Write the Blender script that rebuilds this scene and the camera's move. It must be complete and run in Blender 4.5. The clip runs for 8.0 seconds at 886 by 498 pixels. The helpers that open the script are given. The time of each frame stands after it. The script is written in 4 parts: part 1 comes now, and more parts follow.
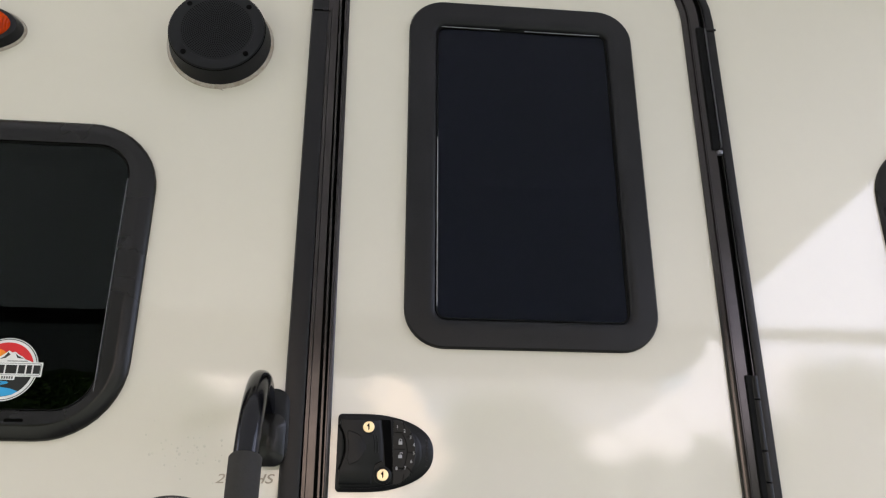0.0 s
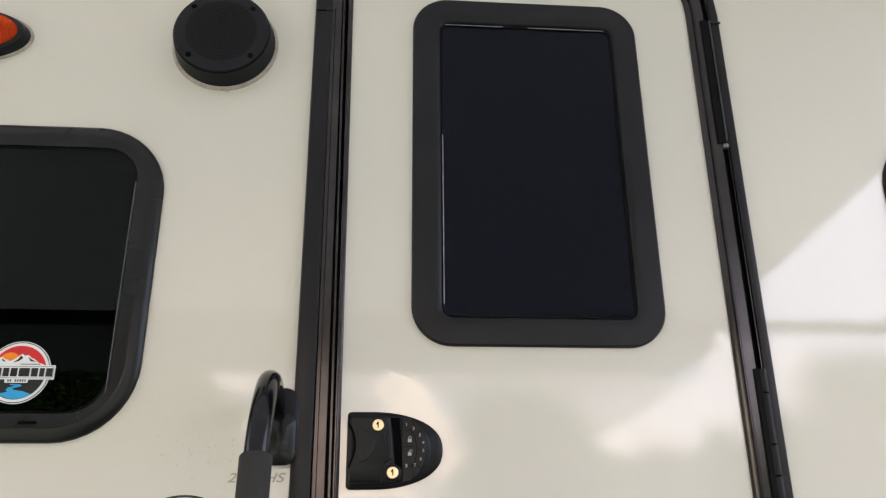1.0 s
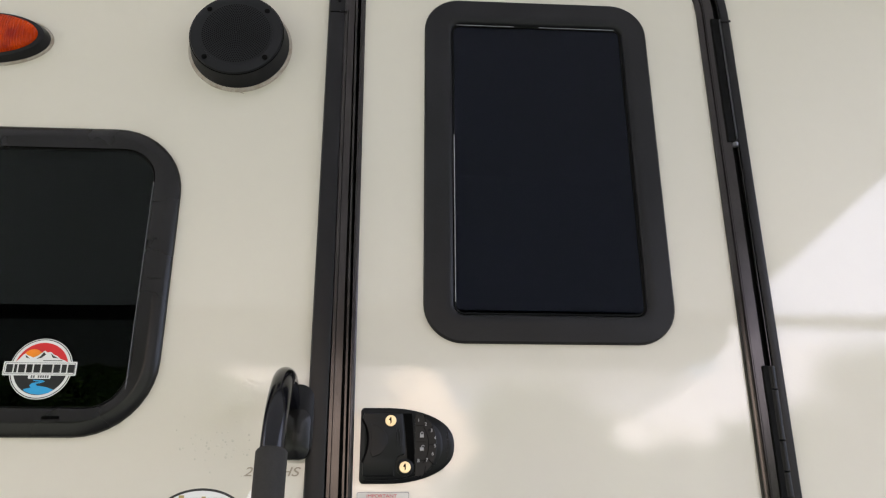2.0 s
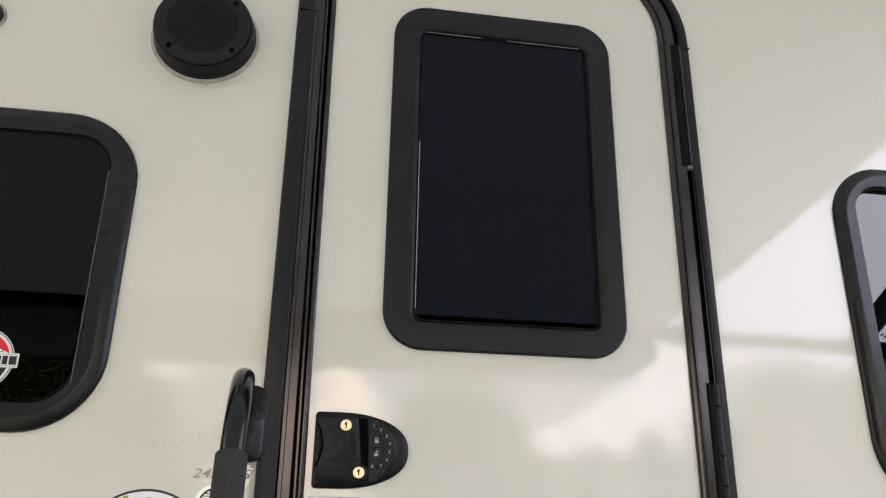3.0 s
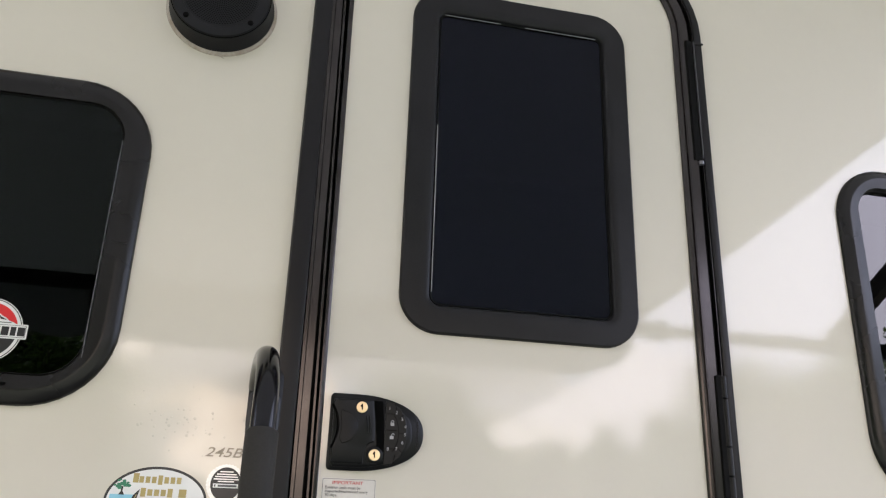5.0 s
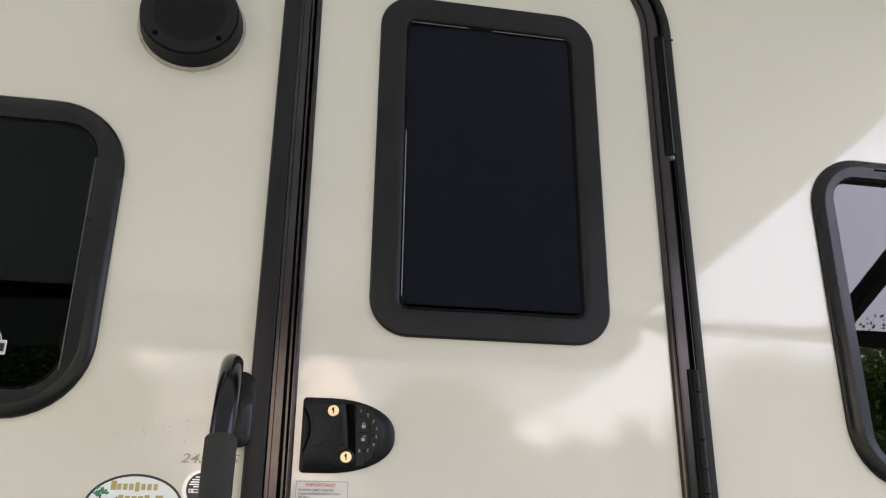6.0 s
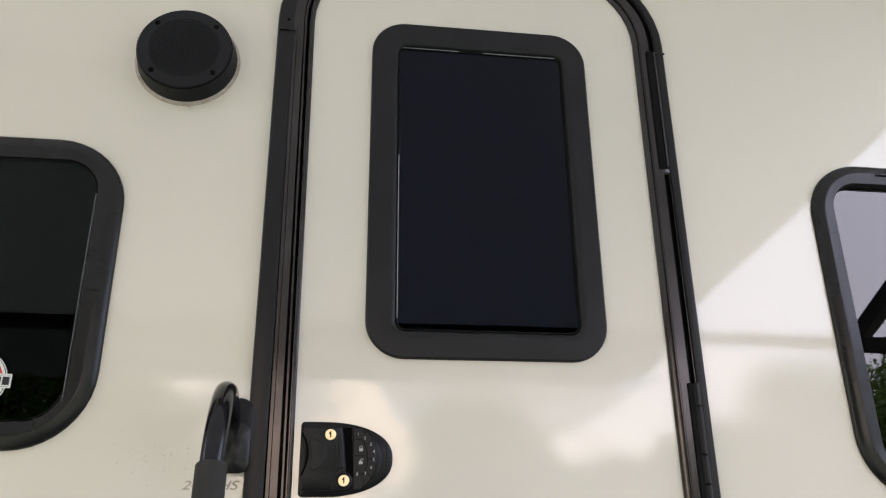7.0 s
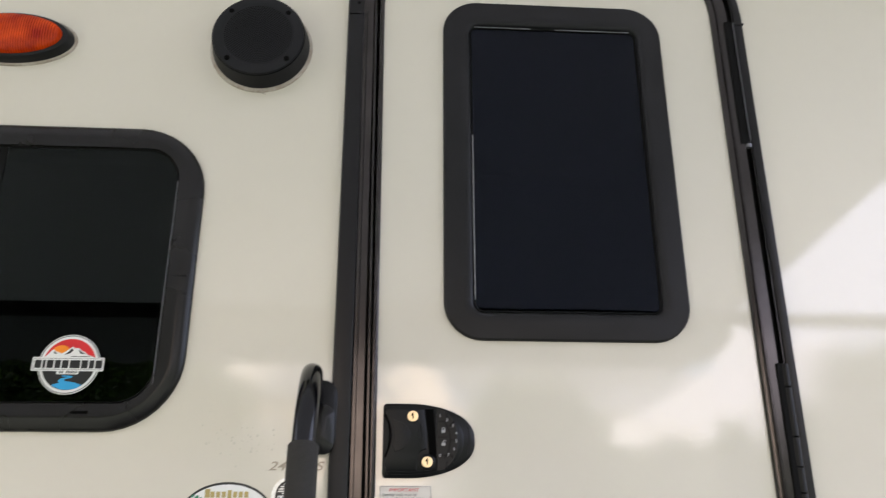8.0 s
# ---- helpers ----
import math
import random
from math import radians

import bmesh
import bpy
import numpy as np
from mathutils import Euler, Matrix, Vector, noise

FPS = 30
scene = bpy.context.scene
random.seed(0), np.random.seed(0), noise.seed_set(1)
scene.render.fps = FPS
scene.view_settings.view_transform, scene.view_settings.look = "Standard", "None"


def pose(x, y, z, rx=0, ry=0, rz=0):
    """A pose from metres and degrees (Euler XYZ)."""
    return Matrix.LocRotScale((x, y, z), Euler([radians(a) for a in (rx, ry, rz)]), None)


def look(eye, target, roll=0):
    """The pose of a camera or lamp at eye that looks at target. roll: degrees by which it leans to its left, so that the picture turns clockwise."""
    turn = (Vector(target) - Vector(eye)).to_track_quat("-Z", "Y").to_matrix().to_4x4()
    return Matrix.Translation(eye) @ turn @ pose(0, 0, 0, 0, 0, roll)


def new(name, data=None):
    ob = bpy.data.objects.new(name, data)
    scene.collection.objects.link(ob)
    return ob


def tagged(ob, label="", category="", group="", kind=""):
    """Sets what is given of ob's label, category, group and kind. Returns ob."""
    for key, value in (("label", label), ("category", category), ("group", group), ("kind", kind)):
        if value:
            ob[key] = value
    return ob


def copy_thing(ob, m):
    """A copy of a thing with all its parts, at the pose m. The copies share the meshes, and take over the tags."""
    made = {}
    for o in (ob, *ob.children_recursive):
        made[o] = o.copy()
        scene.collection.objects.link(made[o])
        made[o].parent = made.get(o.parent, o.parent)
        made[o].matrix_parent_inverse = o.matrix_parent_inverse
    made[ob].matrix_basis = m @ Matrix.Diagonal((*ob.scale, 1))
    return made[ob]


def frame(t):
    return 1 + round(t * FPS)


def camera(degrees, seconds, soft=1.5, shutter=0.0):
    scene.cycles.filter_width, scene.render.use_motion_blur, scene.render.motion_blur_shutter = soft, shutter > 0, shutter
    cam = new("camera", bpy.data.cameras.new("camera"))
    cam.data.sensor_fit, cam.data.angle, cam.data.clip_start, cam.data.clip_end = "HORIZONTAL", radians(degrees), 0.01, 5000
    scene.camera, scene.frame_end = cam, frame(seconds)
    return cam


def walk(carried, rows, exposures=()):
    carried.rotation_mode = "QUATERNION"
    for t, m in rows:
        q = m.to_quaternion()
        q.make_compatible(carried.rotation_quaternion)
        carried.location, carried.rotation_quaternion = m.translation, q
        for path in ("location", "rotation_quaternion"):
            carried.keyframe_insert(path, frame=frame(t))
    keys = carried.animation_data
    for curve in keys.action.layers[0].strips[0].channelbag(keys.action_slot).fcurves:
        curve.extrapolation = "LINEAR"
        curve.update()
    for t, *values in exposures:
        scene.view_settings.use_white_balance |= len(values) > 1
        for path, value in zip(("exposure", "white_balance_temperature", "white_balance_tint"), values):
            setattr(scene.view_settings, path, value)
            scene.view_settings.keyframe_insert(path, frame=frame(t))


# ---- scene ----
cam = camera(60.1, 8.0, soft=1.2, shutter=0.35)
PATH = [
    (0, (-0.002, -1.161, 1.452), (0.178, 0.703, 2.154), 0.1),
    (0.5, (0.002, -1.169, 1.46), (0.183, 0.7, 2.149), -0.4),
    (1, (0.002, -1.167, 1.454), (0.158, 0.703, 2.145), -0.5),
    (1.2, (0.005, -1.17, 1.45), (0.135, 0.701, 2.147), -0.5),
    (2.3, (0.005, -1.193, 1.456), (0.124, 0.687, 2.127), -0.2),
    (2.5, (-0.004, -1.195, 1.454), (0.171, 0.678, 2.133), 0.2),
    (3, (-0.045, -1.188, 1.46), (0.252, 0.668, 2.143), 0.9),
    (3.5, (-0.113, -1.178, 1.454), (0.257, 0.662, 2.147), 1.8),
    (4, (-0.148, -1.171, 1.454), (0.247, 0.665, 2.142), 2.6),
    (4.5, (-0.149, -1.159, 1.443), (0.25, 0.675, 2.133), 2.5),
    (4.7, (-0.147, -1.157, 1.446), (0.254, 0.682, 2.123), 2.4),
    (5.8, (-0.055, -1.195, 1.453), (0.294, 0.664, 2.103), 0.5),
    (6, (-0.05, -1.2, 1.452), (0.289, 0.657, 2.111), 0.6),
    (6.5, (-0.025, -1.216, 1.445), (0.267, 0.638, 2.135), 0.1),
    (7, (0.005, -1.222, 1.453), (0.268, 0.631, 2.157), -0.6),
    (7.5, (0.005, -1.211, 1.454), (0.215, 0.648, 2.16), -1.0),
    (8, (-0.033, -1.206, 1.449), (0.093, 0.674, 2.12), -0.1),
]
EXPOSURE = 2.65
walk(cam, [(t, look(eye, target, roll)) for t, eye, target, roll in PATH], [(0.0, EXPOSURE + 0.02), (3.0, EXPOSURE), (4.5, EXPOSURE - 0.03), (6.0, EXPOSURE - 0.08), (6.6, EXPOSURE - 0.02), (8.0, EXPOSURE + 0.03)])

# ---- world, sun ----
SUN_ELEVATION, SUN_AZIMUTH = 58.0, -72.0  # the sun stands behind the trailer, so its flank lies in shade
world = bpy.data.worlds.new("sky")
scene.world = world
world.use_nodes = True
wn, wl = world.node_tree.nodes, world.node_tree.links
wn.clear()
w_out, w_bg = wn.new("ShaderNodeOutputWorld"), wn.new("ShaderNodeBackground")
w_sky = wn.new("ShaderNodeTexSky")
w_sky.sky_type, w_sky.sun_disc = "NISHITA", False
w_sky.sun_elevation, w_sky.sun_rotation = radians(SUN_ELEVATION), radians(SUN_AZIMUTH)
w_co, w_map = wn.new("ShaderNodeTexCoord"), wn.new("ShaderNodeMapping")
w_map.inputs["Scale"].default_value = (1.0, 1.0, 2.6)
w_noise, w_ramp, w_mix = wn.new("ShaderNodeTexNoise"), wn.new("ShaderNodeValToRGB"), wn.new("ShaderNodeMix")
w_noise.inputs["Scale"].default_value, w_noise.inputs["Detail"].default_value = 2.6, 7.0
w_noise.inputs["Roughness"].default_value = 0.55
# billows: ragged bright heads of cloud against their greyer bellies
w_billow, w_heads, w_cloud = wn.new("ShaderNodeTexNoise"), wn.new("ShaderNodeMapRange"), wn.new("ShaderNodeMix")
w_billow.inputs["Scale"].default_value, w_billow.inputs["Detail"].default_value = 5.5, 9.0
w_billow.inputs["Roughness"].default_value, w_billow.inputs["Distortion"].default_value = 0.6, 0.3
w_heads.inputs["From Min"].default_value, w_heads.inputs["From Max"].default_value = 0.45, 0.55
w_cloud.data_type = "RGBA"
w_cloud.inputs["A"].default_value, w_cloud.inputs["B"].default_value = (6.1, 6.6, 8.8, 1), (8.6, 8.8, 11.0, 1)
wl.new(w_map.outputs["Vector"], w_billow.inputs["Vector"])
wl.new(w_billow.outputs["Fac"], w_heads.inputs["Value"])
wl.new(w_heads.outputs["Result"], w_cloud.inputs["Factor"])
w_ramp.color_ramp.elements[0].position, w_ramp.color_ramp.elements[1].position = 0.30, 0.52
w_mix.data_type = "RGBA"
wl.new(w_cloud.outputs["Result"], w_mix.inputs["B"])
wl.new(w_co.outputs["Generated"], w_map.inputs["Vector"])
wl.new(w_map.outputs["Vector"], w_noise.inputs["Vector"])
wl.new(w_noise.outputs["Fac"], w_ramp.inputs["Fac"])
wl.new(w_ramp.outputs["Color"], w_mix.inputs["Factor"])
wl.new(w_sky.outputs["Color"], w_mix.inputs["A"])
w_sep, w_low, w_haze = wn.new("ShaderNodeSeparateXYZ"), wn.new("ShaderNodeMapRange"), wn.new("ShaderNodeMix")
w_low.inputs["From Min"].default_value, w_low.inputs["From Max"].default_value = 0.01, 0.04
w_low.inputs["To Min"].default_value, w_low.inputs["To Max"].default_value = 1.0, 0.0
w_haze.data_type = "RGBA"
w_haze.inputs["B"].default_value = (5.2, 4.7, 4.5, 1)
wl.new(w_co.outputs["Generated"], w_sep.inputs[0])
w_rag = wn.new("ShaderNodeMath")
w_rag.operation = "MULTIPLY_ADD"
w_rag.inputs[1].default_value = -0.32
wl.new(w_billow.outputs["Fac"], w_rag.inputs[0])
w_side = wn.new("ShaderNodeMath")  # the haze stands higher towards -x
w_side.operation = "MULTIPLY_ADD"
w_side.inputs[1].default_value = 0.22
wl.new(w_sep.outputs["X"], w_side.inputs[0])
wl.new(w_sep.outputs["Z"], w_side.inputs[2])
wl.new(w_side.outputs[0], w_rag.inputs[2])
wl.new(w_rag.outputs[0], w_low.inputs["Value"])
wl.new(w_low.outputs["Result"], w_haze.inputs["Factor"])
wl.new(w_mix.outputs["Result"], w_haze.inputs["A"])
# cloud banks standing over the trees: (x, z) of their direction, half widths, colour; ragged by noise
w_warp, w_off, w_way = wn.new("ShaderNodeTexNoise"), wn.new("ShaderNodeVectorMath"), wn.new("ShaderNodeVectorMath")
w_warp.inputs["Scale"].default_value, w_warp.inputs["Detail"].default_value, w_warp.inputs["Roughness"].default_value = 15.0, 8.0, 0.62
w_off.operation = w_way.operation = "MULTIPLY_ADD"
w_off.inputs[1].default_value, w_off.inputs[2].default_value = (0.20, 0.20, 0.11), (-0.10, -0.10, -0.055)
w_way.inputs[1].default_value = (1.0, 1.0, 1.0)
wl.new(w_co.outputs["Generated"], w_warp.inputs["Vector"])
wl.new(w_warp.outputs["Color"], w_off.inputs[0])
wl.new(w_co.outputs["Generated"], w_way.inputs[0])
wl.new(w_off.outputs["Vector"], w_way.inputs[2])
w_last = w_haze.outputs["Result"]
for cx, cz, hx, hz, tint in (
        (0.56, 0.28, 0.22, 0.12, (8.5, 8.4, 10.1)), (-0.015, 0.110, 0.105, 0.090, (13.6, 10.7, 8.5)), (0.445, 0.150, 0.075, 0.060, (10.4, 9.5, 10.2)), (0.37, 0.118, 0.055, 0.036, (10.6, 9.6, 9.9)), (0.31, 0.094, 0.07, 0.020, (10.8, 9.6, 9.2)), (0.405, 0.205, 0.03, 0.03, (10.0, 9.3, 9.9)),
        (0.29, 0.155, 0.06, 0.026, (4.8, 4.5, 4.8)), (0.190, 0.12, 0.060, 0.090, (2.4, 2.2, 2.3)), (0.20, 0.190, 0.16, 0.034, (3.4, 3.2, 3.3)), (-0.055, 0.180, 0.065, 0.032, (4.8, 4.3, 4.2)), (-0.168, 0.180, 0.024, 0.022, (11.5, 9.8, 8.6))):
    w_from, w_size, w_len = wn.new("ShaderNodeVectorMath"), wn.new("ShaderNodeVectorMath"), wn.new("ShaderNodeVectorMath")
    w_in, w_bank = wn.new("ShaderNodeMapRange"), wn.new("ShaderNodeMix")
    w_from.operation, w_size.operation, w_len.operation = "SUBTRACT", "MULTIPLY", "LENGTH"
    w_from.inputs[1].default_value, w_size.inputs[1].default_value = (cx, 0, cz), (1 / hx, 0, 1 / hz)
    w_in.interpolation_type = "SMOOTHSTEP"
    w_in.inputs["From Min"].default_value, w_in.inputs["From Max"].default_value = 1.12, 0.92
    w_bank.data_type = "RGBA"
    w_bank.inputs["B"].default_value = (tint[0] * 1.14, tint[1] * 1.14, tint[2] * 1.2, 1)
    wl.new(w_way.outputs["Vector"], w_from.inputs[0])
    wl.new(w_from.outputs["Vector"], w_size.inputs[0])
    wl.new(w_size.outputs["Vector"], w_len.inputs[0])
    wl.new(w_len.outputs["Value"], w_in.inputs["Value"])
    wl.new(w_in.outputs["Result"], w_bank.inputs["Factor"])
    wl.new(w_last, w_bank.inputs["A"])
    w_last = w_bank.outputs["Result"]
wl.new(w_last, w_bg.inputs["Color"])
w_bg.inputs["Strength"].default_value = 0.086
wl.new(w_bg.outputs["Background"], w_out.inputs["Surface"])
sun = new("sun", bpy.data.lights.new("sun", "SUN"))
sun.data.energy, sun.data.angle, sun.data.color = 3.0, radians(0.6), (1.0, 0.97, 0.92)
ce, se = math.cos(radians(SUN_ELEVATION)), math.sin(radians(SUN_ELEVATION))
sun_way = Vector((math.sin(radians(SUN_AZIMUTH)) * ce, math.cos(radians(SUN_AZIMUTH)) * ce, se))
sun.matrix_world = look(sun_way * 30, (0, 0, 0))


# ---- materials ----
def material(name, base, rough=0.5, metal=0.0, vary=0.0, vary_scale=4.0, grain=0.0, grain_scale=60.0, bump=0.0, bump_scale=120.0,
             transmission=0.0, ior=1.5, coat=0.0, rough_vary=0.0, second=None, spec=0.5, bump_detail=2.0):
    """A surface with stains at one scale, grain at another, and fine relief."""
    mat = bpy.data.materials.new(name)
    mat.use_nodes = True
    n, l = mat.node_tree.nodes, mat.node_tree.links
    b = n["Principled BSDF"]
    b.inputs["Roughness"].default_value, b.inputs["Metallic"].default_value = rough, metal
    b.inputs["IOR"].default_value, b.inputs["Transmission Weight"].default_value = ior, transmission
    b.inputs["Coat Weight"].default_value, b.inputs["Coat Roughness"].default_value = coat, 0.04
    b.inputs["Base Color"].default_value = (*base, 1)
    b.inputs["Specular IOR Level"].default_value = spec
    co = n.new("ShaderNodeTexCoord")
    if vary or grain:
        big, small, mix, add = n.new("ShaderNodeTexNoise"), n.new("ShaderNodeTexNoise"), n.new("ShaderNodeMix"), n.new("ShaderNodeMath")
        big.inputs["Scale"].default_value, big.inputs["Detail"].default_value = vary_scale, 5.0
        small.inputs["Scale"].default_value, small.inputs["Detail"].default_value = grain_scale, 3.0
        l.new(co.outputs["Object"], big.inputs["Vector"])
        l.new(co.outputs["Object"], small.inputs["Vector"])
        weight = n.new("ShaderNodeMath")
        weight.operation = "MULTIPLY"
        weight.inputs[1].default_value = grain / max(vary, 0.001)
        add.operation = "ADD"
        l.new(small.outputs["Fac"], weight.inputs[0])
        l.new(big.outputs["Fac"], add.inputs[0])
        l.new(weight.outputs[0], add.inputs[1])
        mix.data_type = "RGBA"
        low = second if second else tuple(c * (1 - vary) for c in base)
        mix.inputs["A"].default_value, mix.inputs["B"].default_value = (*low, 1), (*base, 1)
        norm = n.new("ShaderNodeMapRange")
        middle = 0.5 * (1 + grain / max(vary, 0.001))
        norm.inputs["From Min"].default_value, norm.inputs["From Max"].default_value = middle * 0.6, middle * 1.3
        l.new(add.outputs[0], norm.inputs["Value"])
        l.new(norm.outputs["Result"], mix.inputs["Factor"])
        l.new(mix.outputs["Result"], b.inputs["Base Color"])
        if rough_vary:
            rr = n.new("ShaderNodeMapRange")
            rr.inputs["To Min"].default_value, rr.inputs["To Max"].default_value = rough - rough_vary, rough + rough_vary
            l.new(big.outputs["Fac"], rr.inputs["Value"])
            l.new(rr.outputs["Result"], b.inputs["Roughness"])
    if bump:
        tex, bm_ = n.new("ShaderNodeTexNoise"), n.new("ShaderNodeBump")
        tex.inputs["Scale"].default_value, tex.inputs["Detail"].default_value = bump_scale, bump_detail
        bm_.inputs["Strength"].default_value, bm_.inputs["Distance"].default_value = bump, 0.001
        l.new(co.outputs["Object"], tex.inputs["Vector"])
        l.new(tex.outputs["Fac"], bm_.inputs["Height"])
        l.new(bm_.outputs["Normal"], b.inputs["Normal"])
    return mat


GELCOAT = material("cream_gelcoat", (0.640, 0.596, 0.512), 0.032, ior=1.55, bump_detail=0.4, vary=0.05, vary_scale=1.3, grain=0.01, grain_scale=40, bump=0.045, bump_scale=240, rough_vary=0.006)
DOOR_SKIN = material("door_gelcoat", (0.618, 0.578, 0.502), 0.032, ior=1.55, bump_detail=0.4, vary=0.05, vary_scale=1.6, grain=0.01, grain_scale=40, bump=0.030, bump_scale=260, rough_vary=0.006)
for _mat in (GELCOAT, DOOR_SKIN):  # the thin panels bow a little between their studs
    _n, _l = _mat.node_tree.nodes, _mat.node_tree.links
    _tex, _bow, _co = _n.new("ShaderNodeTexNoise"), _n.new("ShaderNodeBump"), _n.new("ShaderNodeTexCoord")
    _tex.inputs["Scale"].default_value, _tex.inputs["Detail"].default_value = 14.0, 1.0
    _bow.inputs["Strength"].default_value, _bow.inputs["Distance"].default_value = 1.0, 0.00007
    _l.new(_co.outputs["Object"], _tex.inputs["Vector"])
    _l.new(_tex.outputs["Fac"], _bow.inputs["Height"])
    _l.new(_bow.outputs["Normal"], _n["Bump"].inputs["Normal"])
BEZEL = material("black_moulded_plastic", (0.0085, 0.0085, 0.0098), 0.38, spec=0.25, vary=0.55, vary_scale=11, grain=0.2, grain_scale=300, bump=0.25, bump_scale=700, rough_vary=0.08)
FRAME_BLACK = material("black_powder_coat", (0.0055, 0.005, 0.0055), 0.32, spec=0.27, vary=0.3, vary_scale=7, grain=0.2, grain_scale=200, bump=0.12, bump_scale=500, rough_vary=0.1)
EDGE_METAL = material("satin_black_edge", (0.054, 0.049, 0.047), 0.2, metal=0.85, vary=0.4, vary_scale=12, grain=0.2, grain_scale=160, bump=0.03, bump_scale=300, spec=0.5)
LATCH_BLACK = material("matt_black_latch_plastic", (0.003, 0.003, 0.0033), 0.33, vary=0.3, vary_scale=40, grain=0.2, grain_scale=500, bump=0.2, bump_scale=900, spec=0.22)
WINDOW_BLACK = material("black_window_frame", (0.0048, 0.0042, 0.0038), 0.27, vary=0.3, vary_scale=9, grain=0.2, grain_scale=300, bump=0.15, bump_scale=600, rough_vary=0.05, spec=0.33)
PALE_BEAD_GLINT = material("pale_bead_and_glint", (0.34, 0.34, 0.36), 0.4, vary=0.3, vary_scale=60)
BRIGHT_EDGE = material("metal_lip_and_glint", (0.14, 0.14, 0.15), 0.3, metal=0.4, vary=0.3, vary_scale=60)
RUBBER = material("black_rubber_seal", (0.003, 0.003, 0.003), 0.7, spec=0.12, vary=0.3, vary_scale=30, grain=0.3, grain_scale=300)
GLASS = material("dark_tinted_glass", (0.006, 0.008, 0.009), 0.01, transmission=1.0, ior=1.28)
DOOR_GLASS = material("blue_tinted_door_glass", (0.006, 0.007, 0.009), 0.01, transmission=1.0, ior=1.32)
GLASS.node_tree.nodes["Principled BSDF"].inputs["Specular Tint"].default_value = (0.80, 0.92, 0.84, 1)
DOOR_GLASS.node_tree.nodes["Principled BSDF"].inputs["Specular Tint"].default_value = (0.56, 0.64, 0.82, 1)
MIRROR_TINT = material("mirror_tinted_glass", (0.018, 0.022, 0.028), 0.01, transmission=1.0, ior=1.62)
MIRROR_TINT.node_tree.nodes["Principled BSDF"].inputs["Specular Tint"].default_value = (1.0, 0.96, 0.89, 1)
GLOSS_BLACK = material("gloss_black_tube", (0.004, 0.004, 0.006), 0.14, spec=0.3, vary=0.2, vary_scale=20, grain=0.1, grain_scale=200, rough_vary=0.04)
FOAM = material("black_foam_grip", (0.027, 0.025, 0.023), 0.75, spec=0.3, vary=0.3, vary_scale=20, grain=0.4, grain_scale=500, bump=0.5, bump_scale=900)
SEALANT = material("aged_sealant", (0.44, 0.40, 0.35), 0.5, vary=0.4, vary_scale=30, grain=0.3, grain_scale=200, second=(0.26, 0.2, 0.15))
KEY_METAL = material("brass_key_cylinder", (0.76, 0.60, 0.37), 0.36, metal=1.0, vary=0.15, vary_scale=80, grain=0.1, grain_scale=600)
SPEAKER = material("charcoal_speaker_plastic", (0.008, 0.0082, 0.0098), 0.5, vary=0.2, vary_scale=20, grain=0.2, grain_scale=400, bump=0.2, bump_scale=800, spec=0.22)
HOLE = material("deep_hole", (0.0015, 0.0015, 0.0015), 0.8, spec=0.04)
LEGEND = material("pale_legend", (0.3, 0.3, 0.31), 0.5)
INTERIOR = material("dim_interior", (0.05, 0.045, 0.04), 0.8, vary=0.2)
PLAIN_SIDE = material("trailer_side", (0.62, 0.6, 0.53), 0.3, vary=0.06, vary_scale=1)
ROOF = material("rubber_roof", (0.6, 0.6, 0.58), 0.6, vary=0.2, vary_scale=2)
CANVAS = material("awning_vinyl", (0.405, 0.407, 0.392), 0.55, vary=0.15, vary_scale=1.2, grain=0.1, grain_scale=200, bump=0.1, bump_scale=400)
_n, _l = CANVAS.node_tree.nodes, CANVAS.node_tree.links
_t, _m = _n.new("ShaderNodeBsdfTranslucent"), _n.new("ShaderNodeMixShader")  # thin vinyl lets some sun through
_t.inputs["Color"].default_value, _m.inputs["Fac"].default_value = (0.602, 0.598, 0.602, 1), 0.46
_l.new(_n["Principled BSDF"].outputs[0], _m.inputs[1])
_l.new(_t.outputs[0], _m.inputs[2])
_l.new(_m.outputs[0], _n["Material Output"].inputs["Surface"])
ARM_BLACK = material("awning_arm_black", (0.012, 0.012, 0.013), 0.4, vary=0.2, vary_scale=10)
BARK = material("bark", (0.11, 0.08, 0.055), 0.9, vary=0.5, vary_scale=6, grain=0.4, grain_scale=40, bump=0.8, bump_scale=30)
LEAF = material("leaves", (0.07, 0.115, 0.028), 0.45, spec=0.3, vary=0.55, vary_scale=0.8, grain=0.4, grain_scale=9)
_n, _l = LEAF.node_tree.nodes, LEAF.node_tree.links
_t, _m = _n.new("ShaderNodeBsdfTranslucent"), _n.new("ShaderNodeMixShader")  # leaves glow a little with the sun behind them
_t.inputs["Color"].default_value, _m.inputs["Fac"].default_value = (0.14, 0.22, 0.05, 1), 0.42
_l.new(_n["Principled BSDF"].outputs[0], _m.inputs[1])
_l.new(_t.outputs[0], _m.inputs[2])
_l.new(_m.outputs[0], _n["Material Output"].inputs["Surface"])
GROUND = material("gravel_and_grass", (0.16, 0.154, 0.14), 0.9, vary=0.4, vary_scale=0.25, grain=0.3, grain_scale=18, bump=0.6, bump_scale=25, second=(0.08, 0.1, 0.045))
WHITE_VINYL = material("white_vinyl", (0.75, 0.75, 0.74), 0.25, vary=0.05, vary_scale=40)
BLACK_VINYL = material("black_vinyl", (0.012, 0.012, 0.013), 0.3, vary=0.1, vary_scale=40)
